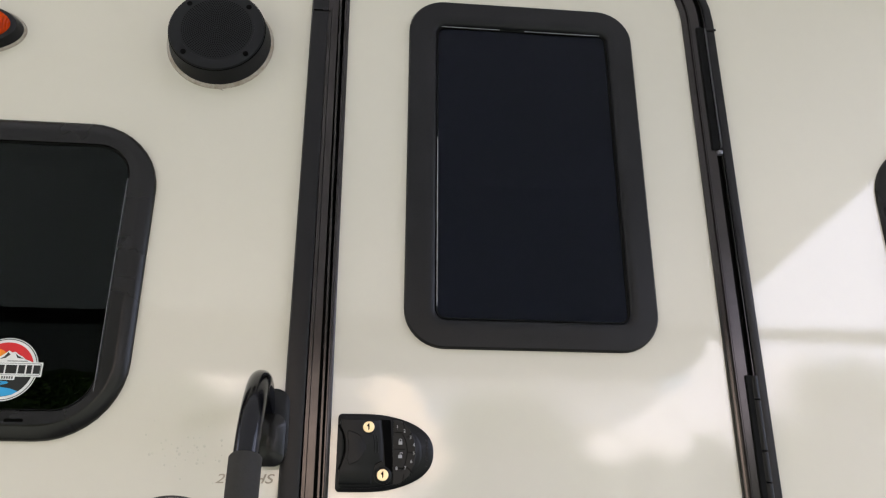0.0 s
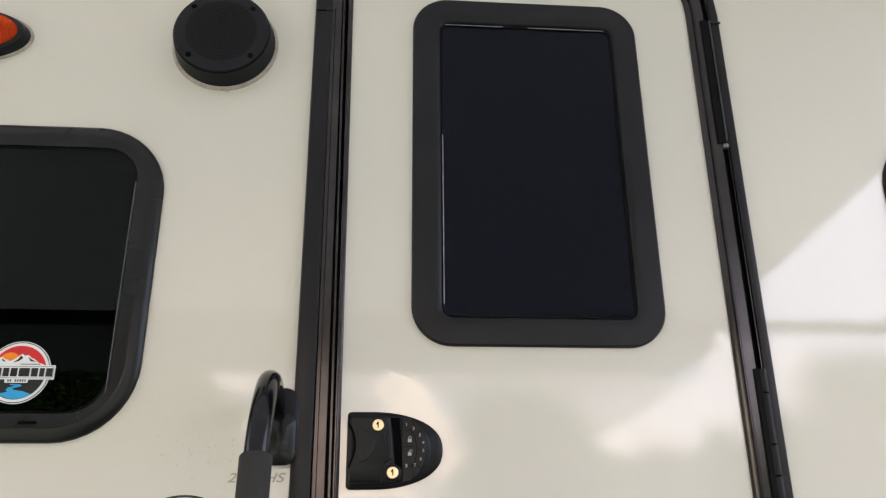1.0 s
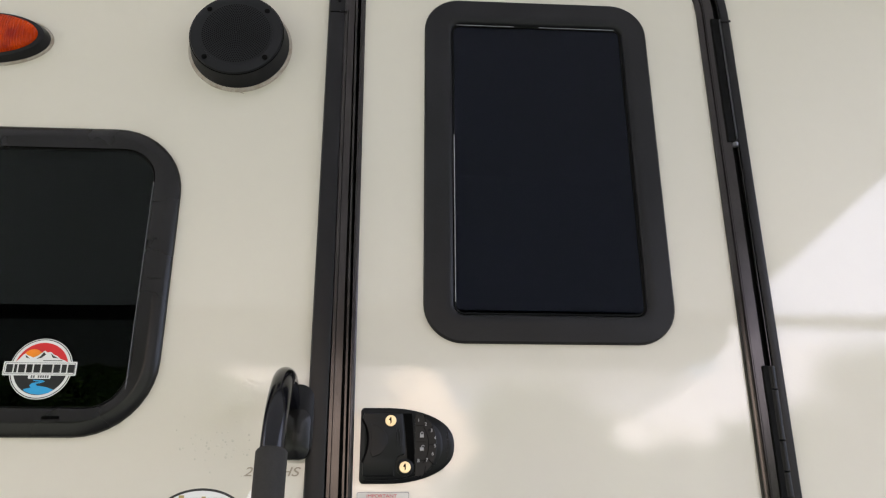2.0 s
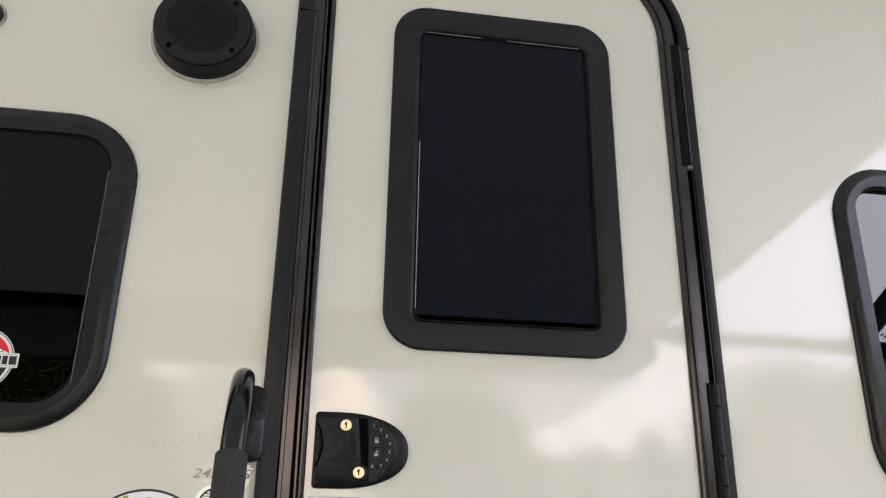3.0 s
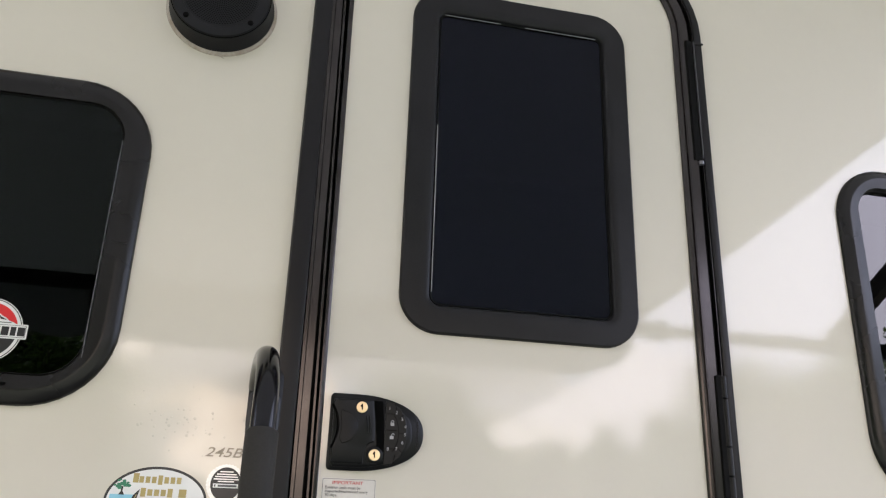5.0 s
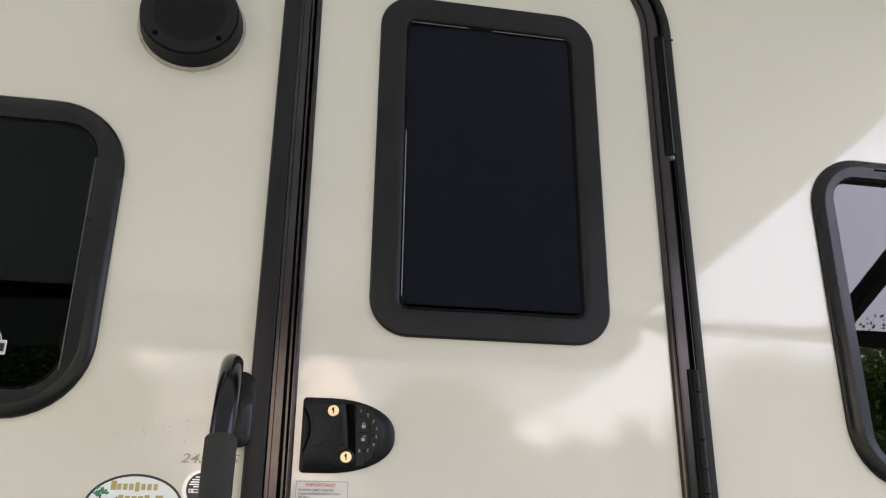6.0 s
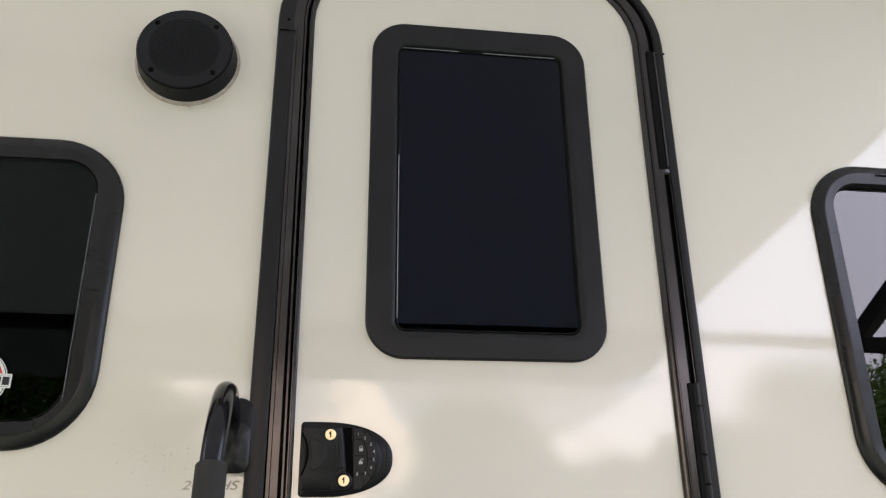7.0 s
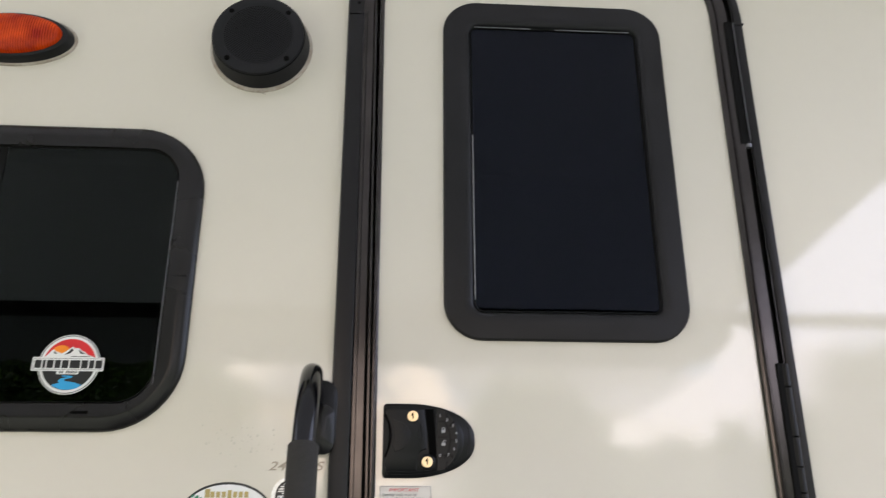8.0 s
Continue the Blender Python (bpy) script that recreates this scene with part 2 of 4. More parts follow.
RED_VINYL = material("red_vinyl", (0.62, 0.02, 0.025), 0.3, vary=0.15, vary_scale=30)
ORANGE_VINYL = material("orange_vinyl", (0.85, 0.25, 0.01), 0.3, vary=0.15, vary_scale=30)
BLUE_VINYL = material("blue_vinyl", (0.03, 0.32, 0.62), 0.3, vary=0.1, vary_scale=30)
GOLD_VINYL = material("gold_vinyl", (0.42, 0.33, 0.12), 0.35, vary=0.15, vary_scale=60)
GREEN_VINYL = material("green_vinyl", (0.03, 0.2, 0.11), 0.35, vary=0.2, vary_scale=80)
PALE_BLUE_VINYL = material("pale_blue_vinyl", (0.25, 0.55, 0.7), 0.35, vary=0.1, vary_scale=60)
SILVER_FOIL = material("silver_foil", (0.75, 0.75, 0.74), 0.35, metal=0.8, vary=0.15, vary_scale=200)
GREY_LETTER = material("grey_lettering", (0.32, 0.27, 0.21), 0.4, vary=0.1, vary_scale=80)
SPOT_FILM = material("dried_water_film", (0.622, 0.586, 0.50), 0.10, vary=0.2, vary_scale=60)
RED_PRINT = material("red_print", (0.6, 0.05, 0.07), 0.45, vary=0.1, vary_scale=80)
DARK_PRINT = material("dark_print", (0.1, 0.1, 0.1), 0.5, vary=0.1, vary_scale=80)
LABEL_FILM = material("clear_label", (0.6, 0.57, 0.53), 0.35, vary=0.08, vary_scale=60)

AMBER = material("amber_lens", (0.72, 0.068, 0.001), 0.2, vary=0.4, vary_scale=26, transmission=0.1, spec=0.09, second=(0.30, 0.012, 0.001))
_n, _l = AMBER.node_tree.nodes, AMBER.node_tree.links
_wave, _bump, _co = _n.new("ShaderNodeTexWave"), _n.new("ShaderNodeBump"), _n.new("ShaderNodeTexCoord")
_wave.bands_direction = "X"
_wave.inputs["Scale"].default_value, _wave.inputs["Distortion"].default_value = 75.0, 0.0
_bump.inputs["Strength"].default_value, _bump.inputs["Distance"].default_value = 0.45, 0.003
_l.new(_co.outputs["Object"], _wave.inputs["Vector"])
_l.new(_wave.outputs["Fac"], _bump.inputs["Height"])
_l.new(_bump.outputs["Normal"], _n["Principled BSDF"].inputs["Normal"])


# ---- mesh helpers ----
def part(name, bm, mat, parent=None, label="", smooth=False):
    """Links a bmesh as one mesh object, under a thing or part where one is given."""
    bmesh.ops.recalc_face_normals(bm, faces=bm.faces)
    me = bpy.data.meshes.new(name)
    bm.to_mesh(me)
    bm.free()
    me.materials.append(mat)
    if smooth:
        me.polygons.foreach_set("use_smooth", [True] * len(me.polygons))
        me.set_sharp_from_angle(angle=radians(38))
    ob = new(name, me)
    if parent is not None:
        ob.parent = parent
    if label:
        ob["label"] = label
    return ob


def thing(name, label, category, group="", kind=""):
    return tagged(new(name), label, category, group, kind)


def rounded(x0, x1, z0, z1, r, n=10):
    """The outline of a rectangle with rounded corners, anticlockwise, as (x, z)."""
    pts = []
    for cx, cz, a in ((x1 - r, z0 + r, -90), (x1 - r, z1 - r, 0), (x0 + r, z1 - r, 90), (x0 + r, z0 + r, 180)):
        for k in range(n + 1):
            b = radians(a + 90 * k / n)
            pts.append((cx + r * math.cos(b), cz + r * math.sin(b)))
    return pts


def ellipse(cx, cz, a, b, n=48):
    return [(cx + a * math.cos(2 * math.pi * k / n), cz + b * math.sin(2 * math.pi * k / n)) for k in range(n)]


def loft(bm, loops, cap_first=False, cap_last=False, close=False):
    """Skins loops of (outline, y), each outline with the same number of points."""
    rows = [[bm.verts.new((x, y, z)) for x, z in outline] for outline, y in loops]
    pairs = list(zip(rows, rows[1:])) + ([(rows[-1], rows[0])] if close else [])
    for a, b in pairs:
        for k in range(len(a)):
            j = (k + 1) % len(a)
            bm.faces.new((a[k], a[j], b[j], b[k]))
    if cap_first:
        bm.faces.new(rows[0])
    if cap_last:
        bm.faces.new(rows[-1])
    return bm


def inset(rect, d):
    x0, x1, z0, z1, r = rect
    return rounded(x0 + d, x1 - d, z0 + d, z1 - d, max(r - d, 0.002))


def grown(rect, d):
    return inset(rect, -d)


def ring(rect, steps, close=True):
    """A frame round a rounded rectangle; steps of (inset, y) give its section."""
    return loft(bmesh.new(), [(inset(rect, d), y) for d, y in steps], close=close)


def slab(outline, y_front, y_back, bevel=0.0):
    """A plate with the given outline; a small bevel softens its front edge."""
    bm = bmesh.new()
    if bevel:
        cx, cz = sum(p[0] for p in outline) / len(outline), sum(p[1] for p in outline) / len(outline)
        w = max(abs(p[0] - cx) for p in outline)
        h = max(abs(p[1] - cz) for p in outline)
        small = [(cx + (x - cx) * (1 - bevel / w), cz + (z - cz) * (1 - bevel / h)) for x, z in outline]
        loft(bm, [(outline, y_back), (outline, y_front + bevel * 0.7), (small, y_front)], True, True)
    else:
        loft(bm, [(outline, y_back), (outline, y_front)], True, True)
    return bm


def block(x0, x1, y0, y1, z0, z1, bevel=0.0, bm=None):
    bm = bm or bmesh.new()
    made = bmesh.ops.create_cube(bm, size=1.0, matrix=Matrix.Translation(((x0 + x1) / 2, (y0 + y1) / 2, (z0 + z1) / 2)) @ Matrix.Diagonal((x1 - x0, y1 - y0, z1 - z0, 1)))
    if bevel:
        edges = list({e for v in made["verts"] for e in v.link_edges})
        bmesh.ops.bevel(bm, geom=edges, offset=bevel, segments=2, affect="EDGES", profile=0.5)
    return bm


def tube(path, radii, sides=20, squash=1.0, bm=None, caps=True):
    """A tube along points of a path; squash flattens its section across x."""
    bm = bm or bmesh.new()
    pts = [Vector(p) for p in path]
    rows = []
    side = Vector((1, 0, 0))
    for i, p in enumerate(pts):
        way = (pts[min(i + 1, len(pts) - 1)] - pts[max(i - 1, 0)]).normalized()
        if abs(way.dot(side)) > 0.9:
            side = Vector((0, 1, 0))
        u = (side - way * side.dot(way)).normalized()
        v = way.cross(u)
        r = radii[i] if isinstance(radii, (list, tuple)) else radii
        rows.append([bm.verts.new(p + u * math.cos(2 * math.pi * k / sides) * r * squash + v * math.sin(2 * math.pi * k / sides) * r) for k in range(sides)])
    for a, b in zip(rows, rows[1:]):
        for k in range(sides):
            j = (k + 1) % sides
            bm.faces.new((a[k], a[j], b[j], b[k]))
    if caps:
        bm.faces.new(rows[0])
        bm.faces.new(rows[-1])
    return bm


def curve_points(knots, n=8):
    """A smooth line through the knots."""
    k = [Vector(p) for p in knots]
    k = [2 * k[0] - k[1]] + k + [2 * k[-1] - k[-2]]
    out = []
    for a, b, c, d in zip(k, k[1:], k[2:], k[3:]):
        for i in range(n):
            t = i / n
            out.append(0.5 * (2 * b + (c - a) * t + (2 * a - 5 * b + 4 * c - d) * t * t + (3 * b - a - 3 * c + d) * t ** 3))
    return out + [k[-2]]


def beam(a, b, w, h, bm=None):
    """A square bar of width w and height h from a to b."""
    bm = bm or bmesh.new()
    a, b = Vector(a), Vector(b)
    way = (b - a).normalized()
    u = way.cross(Vector((0, 0, 1)))
    u = u.normalized() if u.length > 0.01 else Vector((1, 0, 0))
    v = u.cross(way)
    rows = [[bm.verts.new(p + u * s * w / 2 + v * q * h / 2) for s, q in ((-1, -1), (1, -1), (1, 1), (-1, 1))] for p in (a, b)]
    for k in range(4):
        j = (k + 1) % 4
        bm.faces.new((rows[0][k], rows[0][j], rows[1][j], rows[1][k]))
    bm.faces.new(rows[0])
    bm.faces.new(rows[1])
    return bm


def lettering(name, text, x, z, y, size, mat, parent, shear=0.0, align="CENTER", width=None, depth=0.0002, thick=0.0):
    """Raised letters on the wall, facing outwards, made a mesh."""
    cu = bpy.data.curves.new(name, "FONT")
    cu.offset = thick
    cu.body, cu.size, cu.shear, cu.align_x, cu.align_y, cu.extrude = text, size, shear, align, "CENTER", depth
    tmp = bpy.data.objects.new(name, cu)
    scene.collection.objects.link(tmp)
    bpy.context.view_layer.update()
    me = bpy.data.meshes.new_from_object(tmp.evaluated_get(bpy.context.evaluated_depsgraph_get()))
    bpy.data.objects.remove(tmp)
    me.transform(Matrix.Rotation(radians(90), 4, "X"))
    if width:
        xs = [v.co.x for v in me.vertices]
        me.transform(Matrix.Diagonal((width / (max(xs) - min(xs)), 1, 1, 1)))
    me.transform(Matrix.Translation((x, y, z)))
    me.materials.clear()
    me.materials.append(mat)
    ob = new(name, me)
    ob.parent = parent
    return ob


def bars(rows, y, mat, name, parent):
    """Plain bars (x0, x1, z, height) in one plane, for writing too small to read."""
    bm = bmesh.new()
    for x0, x1, z, h in rows:
        block(x0, x1, y, y + 0.0004, z - h / 2, z + h / 2, bm=bm)
    return part(name, bm, mat, parent)


# ---- the trailer's flank: outer face at y = 0, outdoors at y < 0 ----
WIN_LEFT = (-1.30, -0.354, 1.576, 2.086, 0.116)
WIN_RIGHT = (0.881, 1.75, 1.50, 2.122, 0.11)
DOOR_HOLE = (-0.0945, 0.6068, 0.657, 2.5428, 0.178)
X_LEFT, X_RIGHT, DEPTH, TOP = -5.2, 3.4, 2.45, 3.15


def wall_with_holes(name, x0, x1, z0, z1, holes, thick, mat, y=0.0):
    bm = bmesh.new()
    edges = []
    for outline in ([[(x0, z0), (x1, z0), (x1, z1), (x0, z1)]] if x1 > x0 else []) + holes:
        vs = [bm.verts.new((x, y, z)) for x, z in outline]
        edges += [bm.edges.new((a, b)) for a, b in zip(vs, vs[1:] + vs[:1])]
    bmesh.ops.triangle_fill(bm, use_beauty=True, use_dissolve=False, edges=edges)
    made = bmesh.ops.extrude_face_region(bm, geom=list(bm.faces))
    bmesh.ops.translate(bm, vec=(0, thick, 0), verts=[g for g in made["geom"] if isinstance(g, bmesh.types.BMVert)])
    return part(name, bm, mat)


wall_front = wall_with_holes("wall_front", X_LEFT, X_RIGHT, 0.0, TOP, [inset(WIN_LEFT, 0.03), inset(WIN_RIGHT, 0.03), rounded(*DOOR_HOLE)], 0.05, GELCOAT)
tagged(wall_front, "glossy cream gelcoat flank of a travel trailer", "wall", kind="structure")
tagged(part("wall_back", block(X_LEFT, X_RIGHT, DEPTH - 0.05, DEPTH, 0, TOP), PLAIN_SIDE), "plain cream trailer wall", "wall", kind="structure")
tagged(part("wall_left", block(X_LEFT, X_LEFT + 0.05, 0.052, DEPTH - 0.052, 0, TOP), PLAIN_SIDE), "plain cream trailer end wall", "wall", kind="structure")
tagged(part("wall_right", block(X_RIGHT - 0.05, X_RIGHT, 0.052, DEPTH - 0.052, 0, TOP), PLAIN_SIDE), "plain cream trailer end wall", "wall", kind="structure")
tagged(part("floor", block(X_LEFT + 0.052, X_RIGHT - 0.052, 0.052, DEPTH - 0.052, 0.55, 0.6), INTERIOR), "dim trailer floor", "floor", kind="structure")
tagged(part("ceiling", block(X_LEFT, X_RIGHT, 0, DEPTH, TOP + 0.002, TOP + 0.07, 0.02), ROOF), "pale rubber trailer roof", "ceiling", kind="structure")

# ground: one sheet to the horizon
gbm = bmesh.new()
bmesh.ops.create_grid(gbm, x_segments=8, y_segments=8, size=900)
tagged(part("ground", gbm, GROUND), "gravel pitch with patches of grass", "ground", kind="structure")


# ---- window in a rounded moulded frame ----
def sash(rect, d):
    """The frame's outline at inset d; its inner corners are tighter than the outer ones run inwards."""
    x0, x1, z0, z1, r = rect
    tight = r - d if d <= 0.02 else r - 0.02 + (0.056 - r + 0.02) * min((d - 0.02) / 0.02, 1.0)
    return rounded(x0 + d, x1 - d, z0 + d, z1 - d, tight)


def window(name, rect, label, divider=None, seam=None, slots=(), glass=GLASS, deep=0.0):
    top = thing(name, label, "window", kind="structure")
    part("window_frame", loft(bmesh.new(), [(sash(rect, d), y) for d, y in ((0.0, 0.0), (0.0005, -0.0045), (0.003, -0.0075), (0.009, -0.0110), (0.0175, -0.0140), (0.0200, -0.0145), (0.0225, -0.0143), (0.032, -0.0133), (0.0408, -0.0124), (0.0422, -0.010), (0.0425, 0.008), (0.0425, 0.03), (0.0305, 0.03), (0.0305, 0.0))], close=True), WINDOW_BLACK, top, smooth=True)
    part("window_seal", loft(bmesh.new(), [(sash(rect, d), y + deep) for d, y in ((0.0420, -0.0090), (0.0428, -0.0108), (0.0440, -0.0100), (0.0446, -0.0070), (0.0420, -0.0070))], close=True), RUBBER, top, smooth=True)
    pane = part("pane", slab(sash(rect, 0.0422), -0.0078 + deep, -0.0038 + deep), glass, top, "dark tinted glass")
    pane.visible_shadow = False
    if divider:
        bm = block(divider - 0.006, divider + 0.006, -0.0092, -0.0040, rect[2] + 0.042, rect[3] - 0.042, 0.001)
        part("sash_bar", bm, RUBBER, top)
    for x, z, w in slots:
        part("weep_slot", block(x - w / 2, x + w / 2, -0.0150, -0.0115, z - 0.0022, z + 0.0022, 0.0006), HOLE, top)
    if seam:
        x, z = seam
        # brighter strip painting the highlight that runs down the frame's inner edge
        part("edge_glint", block(rect[1] - 0.0434, rect[1] - 0.0422, -0.0132, -0.0100, rect[2] + 0.070, rect[3] - 0.100, 0.0003), BRIGHT_EDGE, top, "thin bright strip painting the highlight on the frame's inner edge")
        part("frame_joint", block(x, x + 0.022, -0.0143, -0.0125, z - 0.0006, z + 0.0006), FRAME_BLACK, top)
    return top


window("window_1", WIN_LEFT, "dark tinted trailer window in a black rounded frame", divider=-0.688, seam=(-0.386, 1.82), slots=[(-0.4985, 1.6035, 0.025), (-0.95, 1.6035, 0.025)])
window("window_2", WIN_RIGHT, "tinted trailer window mirroring sky in a black frame", slots=[(1.036, 2.099, 0.03)], glass=MIRROR_TINT, deep=0.0125)

# ---- door with its frame ----
def lean(ob, amount):
    """The latch-side edge leans outwards above the latch, as the door hangs a little out of true."""
    for v in ob.data.vertices:
        if v.co.x < -0.02 and v.co.z > 1.62:
            v.co.x -= amount * min((v.co.z - 1.62) / 0.63, 1.2)
    return ob


DOOR = (-0.064, 0.5925, 0.69, 2.530, 0.165)
DW = (0.048, 0.457, 1.722, 2.369, 0.064)
door = tagged(wall_with_holes("door_1", 0, 0, 0, 0, [inset(DOOR, 0.006), inset(DW, 0.03)], 0.04, DOOR_SKIN, -0.006), "closed cream trailer entry door", "door", kind="structure")
lean(door, 0.0095)
mid = (-0.0590, 0.5735, 0.70, 2.521, 0.158)
inside = (-0.0500, 0.5605, 0.71, 2.513, 0.152)
bm = loft(bmesh.new(), [(rounded(*DOOR), 0.03), (rounded(*DOOR), -0.011), (inset(DOOR, 0.0012), -0.0130), (grown(mid, 0.001), -0.0130), (rounded(*mid), -0.0120), (rounded(*mid), 0.03)], close=True)
lean(part("edge_trim", bm, EDGE_METAL, door, "satin black edge trim", smooth=True), 0.0128)
bm = loft(bmesh.new(), [(grown(mid, -0.0004), 0.03), (grown(mid, -0.0004), -0.0115), (grown(mid, -0.0012), -0.0155), (grown(mid, -0.0028), -0.0155), (grown(mid, -0.0034), -0.0112), (grown(inside, 0.001), -0.0104), (rounded(*inside), -0.0095), (rounded(*inside), 0.03)], close=True)
lean(part("inner_trim", bm, EDGE_METAL, door, smooth=True), 0.0090)
frame_top = thing("door_frame", "black powder-coated door frame on the trailer wall", "door frame", kind="structure")
outer = (-0.124, 0.623, 0.63, 2.562, 0.2)
inner = (-0.0925, 0.6045, 0.66, 2.540, 0.174)
bm = loft(bmesh.new(), [(rounded(*outer), 0.0), (inset(outer, 0.0008), -0.009), (inset(outer, 0.003), -0.0115), (inset(inner, -0.003), -0.0125), (inset(inner, -0.001), -0.0115), (rounded(*inner), -0.004), (rounded(*inner), 0.0)], close=True)
lean(part("flange", bm, FRAME_BLACK, frame_top, smooth=True), 0.0035)
jamb = (-0.0895, 0.6035, 0.664, 2.538, 0.172)
step_in = (-0.0705, 0.6025, 0.668, 2.536, 0.17)
bm = loft(bmesh.new(), [(rounded(*jamb), 0.04), (rounded(*jamb), -0.0085), (inset(jamb, 0.001), -0.0105), (inset(step_in, -0.001), -0.0105), (rounded(*step_in), -0.009), (rounded(*step_in), 0.04)], close=True)
lean(part("jamb", bm, EDGE_METAL, frame_top, "dark weathered inner jamb", smooth=True), 0.0075)
lean(part("bead", block(-0.0838, -0.0826, -0.0112, -0.0100, 0.85, 2.34, 0.0003), RUBBER, frame_top), 0.0075)
lean(part("weather_strip", ring((-0.0702, 0.6022, 0.669, 2.5355, 0.17), [(0.0, 0.0), (0.0, 0.012), (0.0058, 0.012), (0.0058, 0.0)]), RUBBER, frame_top), 0.0095)
part("screw", tube([(-0.103, -0.0122, 2.335), (-0.103, -0.0142, 2.335)], [0.004, 0.0034], 14), BEZEL, frame_top)
part("screw", tube([(-0.108, -0.0122, 2.357), (-0.108, -0.0128, 2.357)], [0.003, 0.003], 14), HOLE, frame_top)
part("frame_joint", block(-0.1243, -0.094, -0.0132, -0.0115, 2.3325, 2.3337), HOLE, frame_top)

# hinges
hinge = thing("door_hinge", "long black upper door hinge with a thin bright lip", "hinge", "door hinges")
# near-black block painting the deep shade of the recess beside the lip
part("dark_recess", block(0.5835, 0.5990, -0.0165, -0.004, 2.087, 2.345, 0.002), RUBBER, hinge)
part("lip", block(0.5992, 0.6005, -0.0185, -0.0040, 2.092, 2.343, 0.0004), BRIGHT_EDGE, hinge, "thin bright metal lip")
part("pin_end", tube([(0.5975, -0.012, 2.0865), (0.5975, -0.012, 2.080)], [0.0055, 0.0048], 14), BRIGHT_EDGE, hinge, smooth=True)
part("top_stop", block(0.598, 0.6225, -0.0150, -0.0127, 2.340, 2.3445, 0.0008), FRAME_BLACK, hinge)
hinge = thing("door_hinge", "black knuckled lower door hinge", "hinge", "door hinges")
part("leaf", block(0.5860, 0.5985, -0.0165, -0.004, 0.88, 1.69, 0.002), RUBBER, hinge)
z = 1.689
for k, size in enumerate((0.038, 0.078, 0.046) * 5):
    part("knuckle", tube([(0.6005, -0.0135, z), (0.6005, -0.0135, z - 0.001), (0.6005, -0.0135, z - size + 0.002), (0.6005, -0.0135, z - size + 0.001)], [0.005, 0.006, 0.006, 0.005], 14), LATCH_BLACK, hinge, smooth=True)
    z -= size

# door window
DWP = (0.098, 0.410, 1.7695, 2.318, 0.016)


bm = loft(bmesh.new(), [(rounded(*DW), -0.0055), (inset(DW, 0.0006), -0.011), (inset(DW, 0.003), -0.0135), (inset(DW, 0.03), -0.0145), (grown(DWP, 0.010), -0.0145), (grown(DWP, 0.005), -0.0130), (grown(DWP, 0.0025), -0.0115), (grown(DWP, 0.0010), -0.0085), (grown(DWP, 0.0010), 0.010), (inset(DW, 0.0305), 0.010), (inset(DW, 0.0295), -0.0055)], close=True)
part("window_bezel", bm, BEZEL, door, "black moulded door window bezel", smooth=True)
part("window_seal", loft(bmesh.new(), [(grown(DWP, 0.0008), -0.0050), (grown(DWP, -0.0002), -0.0088), (grown(DWP, -0.003), -0.0075), (grown(DWP, -0.003), -0.0045)], close=True), RUBBER, door, smooth=True)
for x0, x1 in ((0.106, 0.212), (0.258, 0.398)):
    part("bead_and_glint", block(x0, x1, -0.0104, -0.0094, 2.3150, 2.3158, 0.0001), PALE_BEAD_GLINT, door, "thin pale bead at the top of the pane")
# this pale strip paints the highlight along the bezel's left inner chamfer
part("bead_and_glint", block(0.0990, 0.1004, -0.0105, -0.0070, 1.790, 2.09, 0.0004), PALE_BEAD_GLINT, door, "thin pale strip painting the highlight at the side of the pane")
pane = part("window_pane", slab(grown(DWP, 0.0005), -0.0060, -0.0030), DOOR_GLASS, door, "dark tinted glass")
pane.visible_shadow = False

# ---- keyless latch ----
latch = thing("keypad_door_latch", "black plastic keypad door latch with two brass locks", "door latch")


def bullet(x0, z0, z1, tip, shoulder, r=0.006, n=14):
    """An outline square at one end and rounded to a tip at the other."""
    cz, h = (z0 + z1) / 2, (z1 - z0) / 2
    pts = [(shoulder + (tip - shoulder) * math.sin(radians(90 * k / n)) ** 1.0, cz - h * math.cos(radians(90 * k / n)) ** 0.85) for k in range(n)]
    pts += [(tip, cz)]
    pts += [(x, 2 * cz - zz) for x, zz in reversed(pts[:-1])]
    for a, b in ((90, x0), (180, x0)):
        cxr, czr = x0 + r, (z1 - r if a == 90 else z0 + r)
        pts += [(cxr + r * math.cos(radians(a + 15 * k)), czr + r * math.sin(radians(a + 15 * k))) for k in range(7)]
    return pts


part("housing", slab(bullet(-0.045, 1.5105, 1.6205, 0.0955, -0.005), -0.016, -0.0055, 0.006), LATCH_BLACK, latch, smooth=True)
part("face_plate", slab(bullet(-0.0405, 1.5155, 1.6155, 0.0775, -0.005), -0.0205, -0.0155, 0.0035), LATCH_BLACK, latch, smooth=True)
part("slot", slab([(0.0300, 1.5340), (0.0375, 1.5400), (0.0350, 1.5655), (0.0315, 1.6110), (0.0185, 1.6110), (0.0225, 1.5800), (0.0250, 1.5450)], -0.0212, -0.0200), HOLE, latch)
edge = curve_points([(-0.0420, 0, 1.6030), (-0.0350, 0, 1.5890), (-0.0318, 0, 1.5720), (-0.0345, 0, 1.5560), (-0.0405, 0, 1.5400)], 5)
around = [(-0.0400, 1.5200), (0.0065, 1.5200), (0.0075, 1.5390), (0.0120, 1.5480), (0.0215, 1.5520), (0.0205, 1.5800), (0.0165, 1.6115), (-0.0395, 1.6115)]
part("paddle", slab(around + [(p.x, p.z) for p in edge], -0.0238, -0.0200, 0.0022), LATCH_BLACK, latch, "black pull paddle", smooth=True)
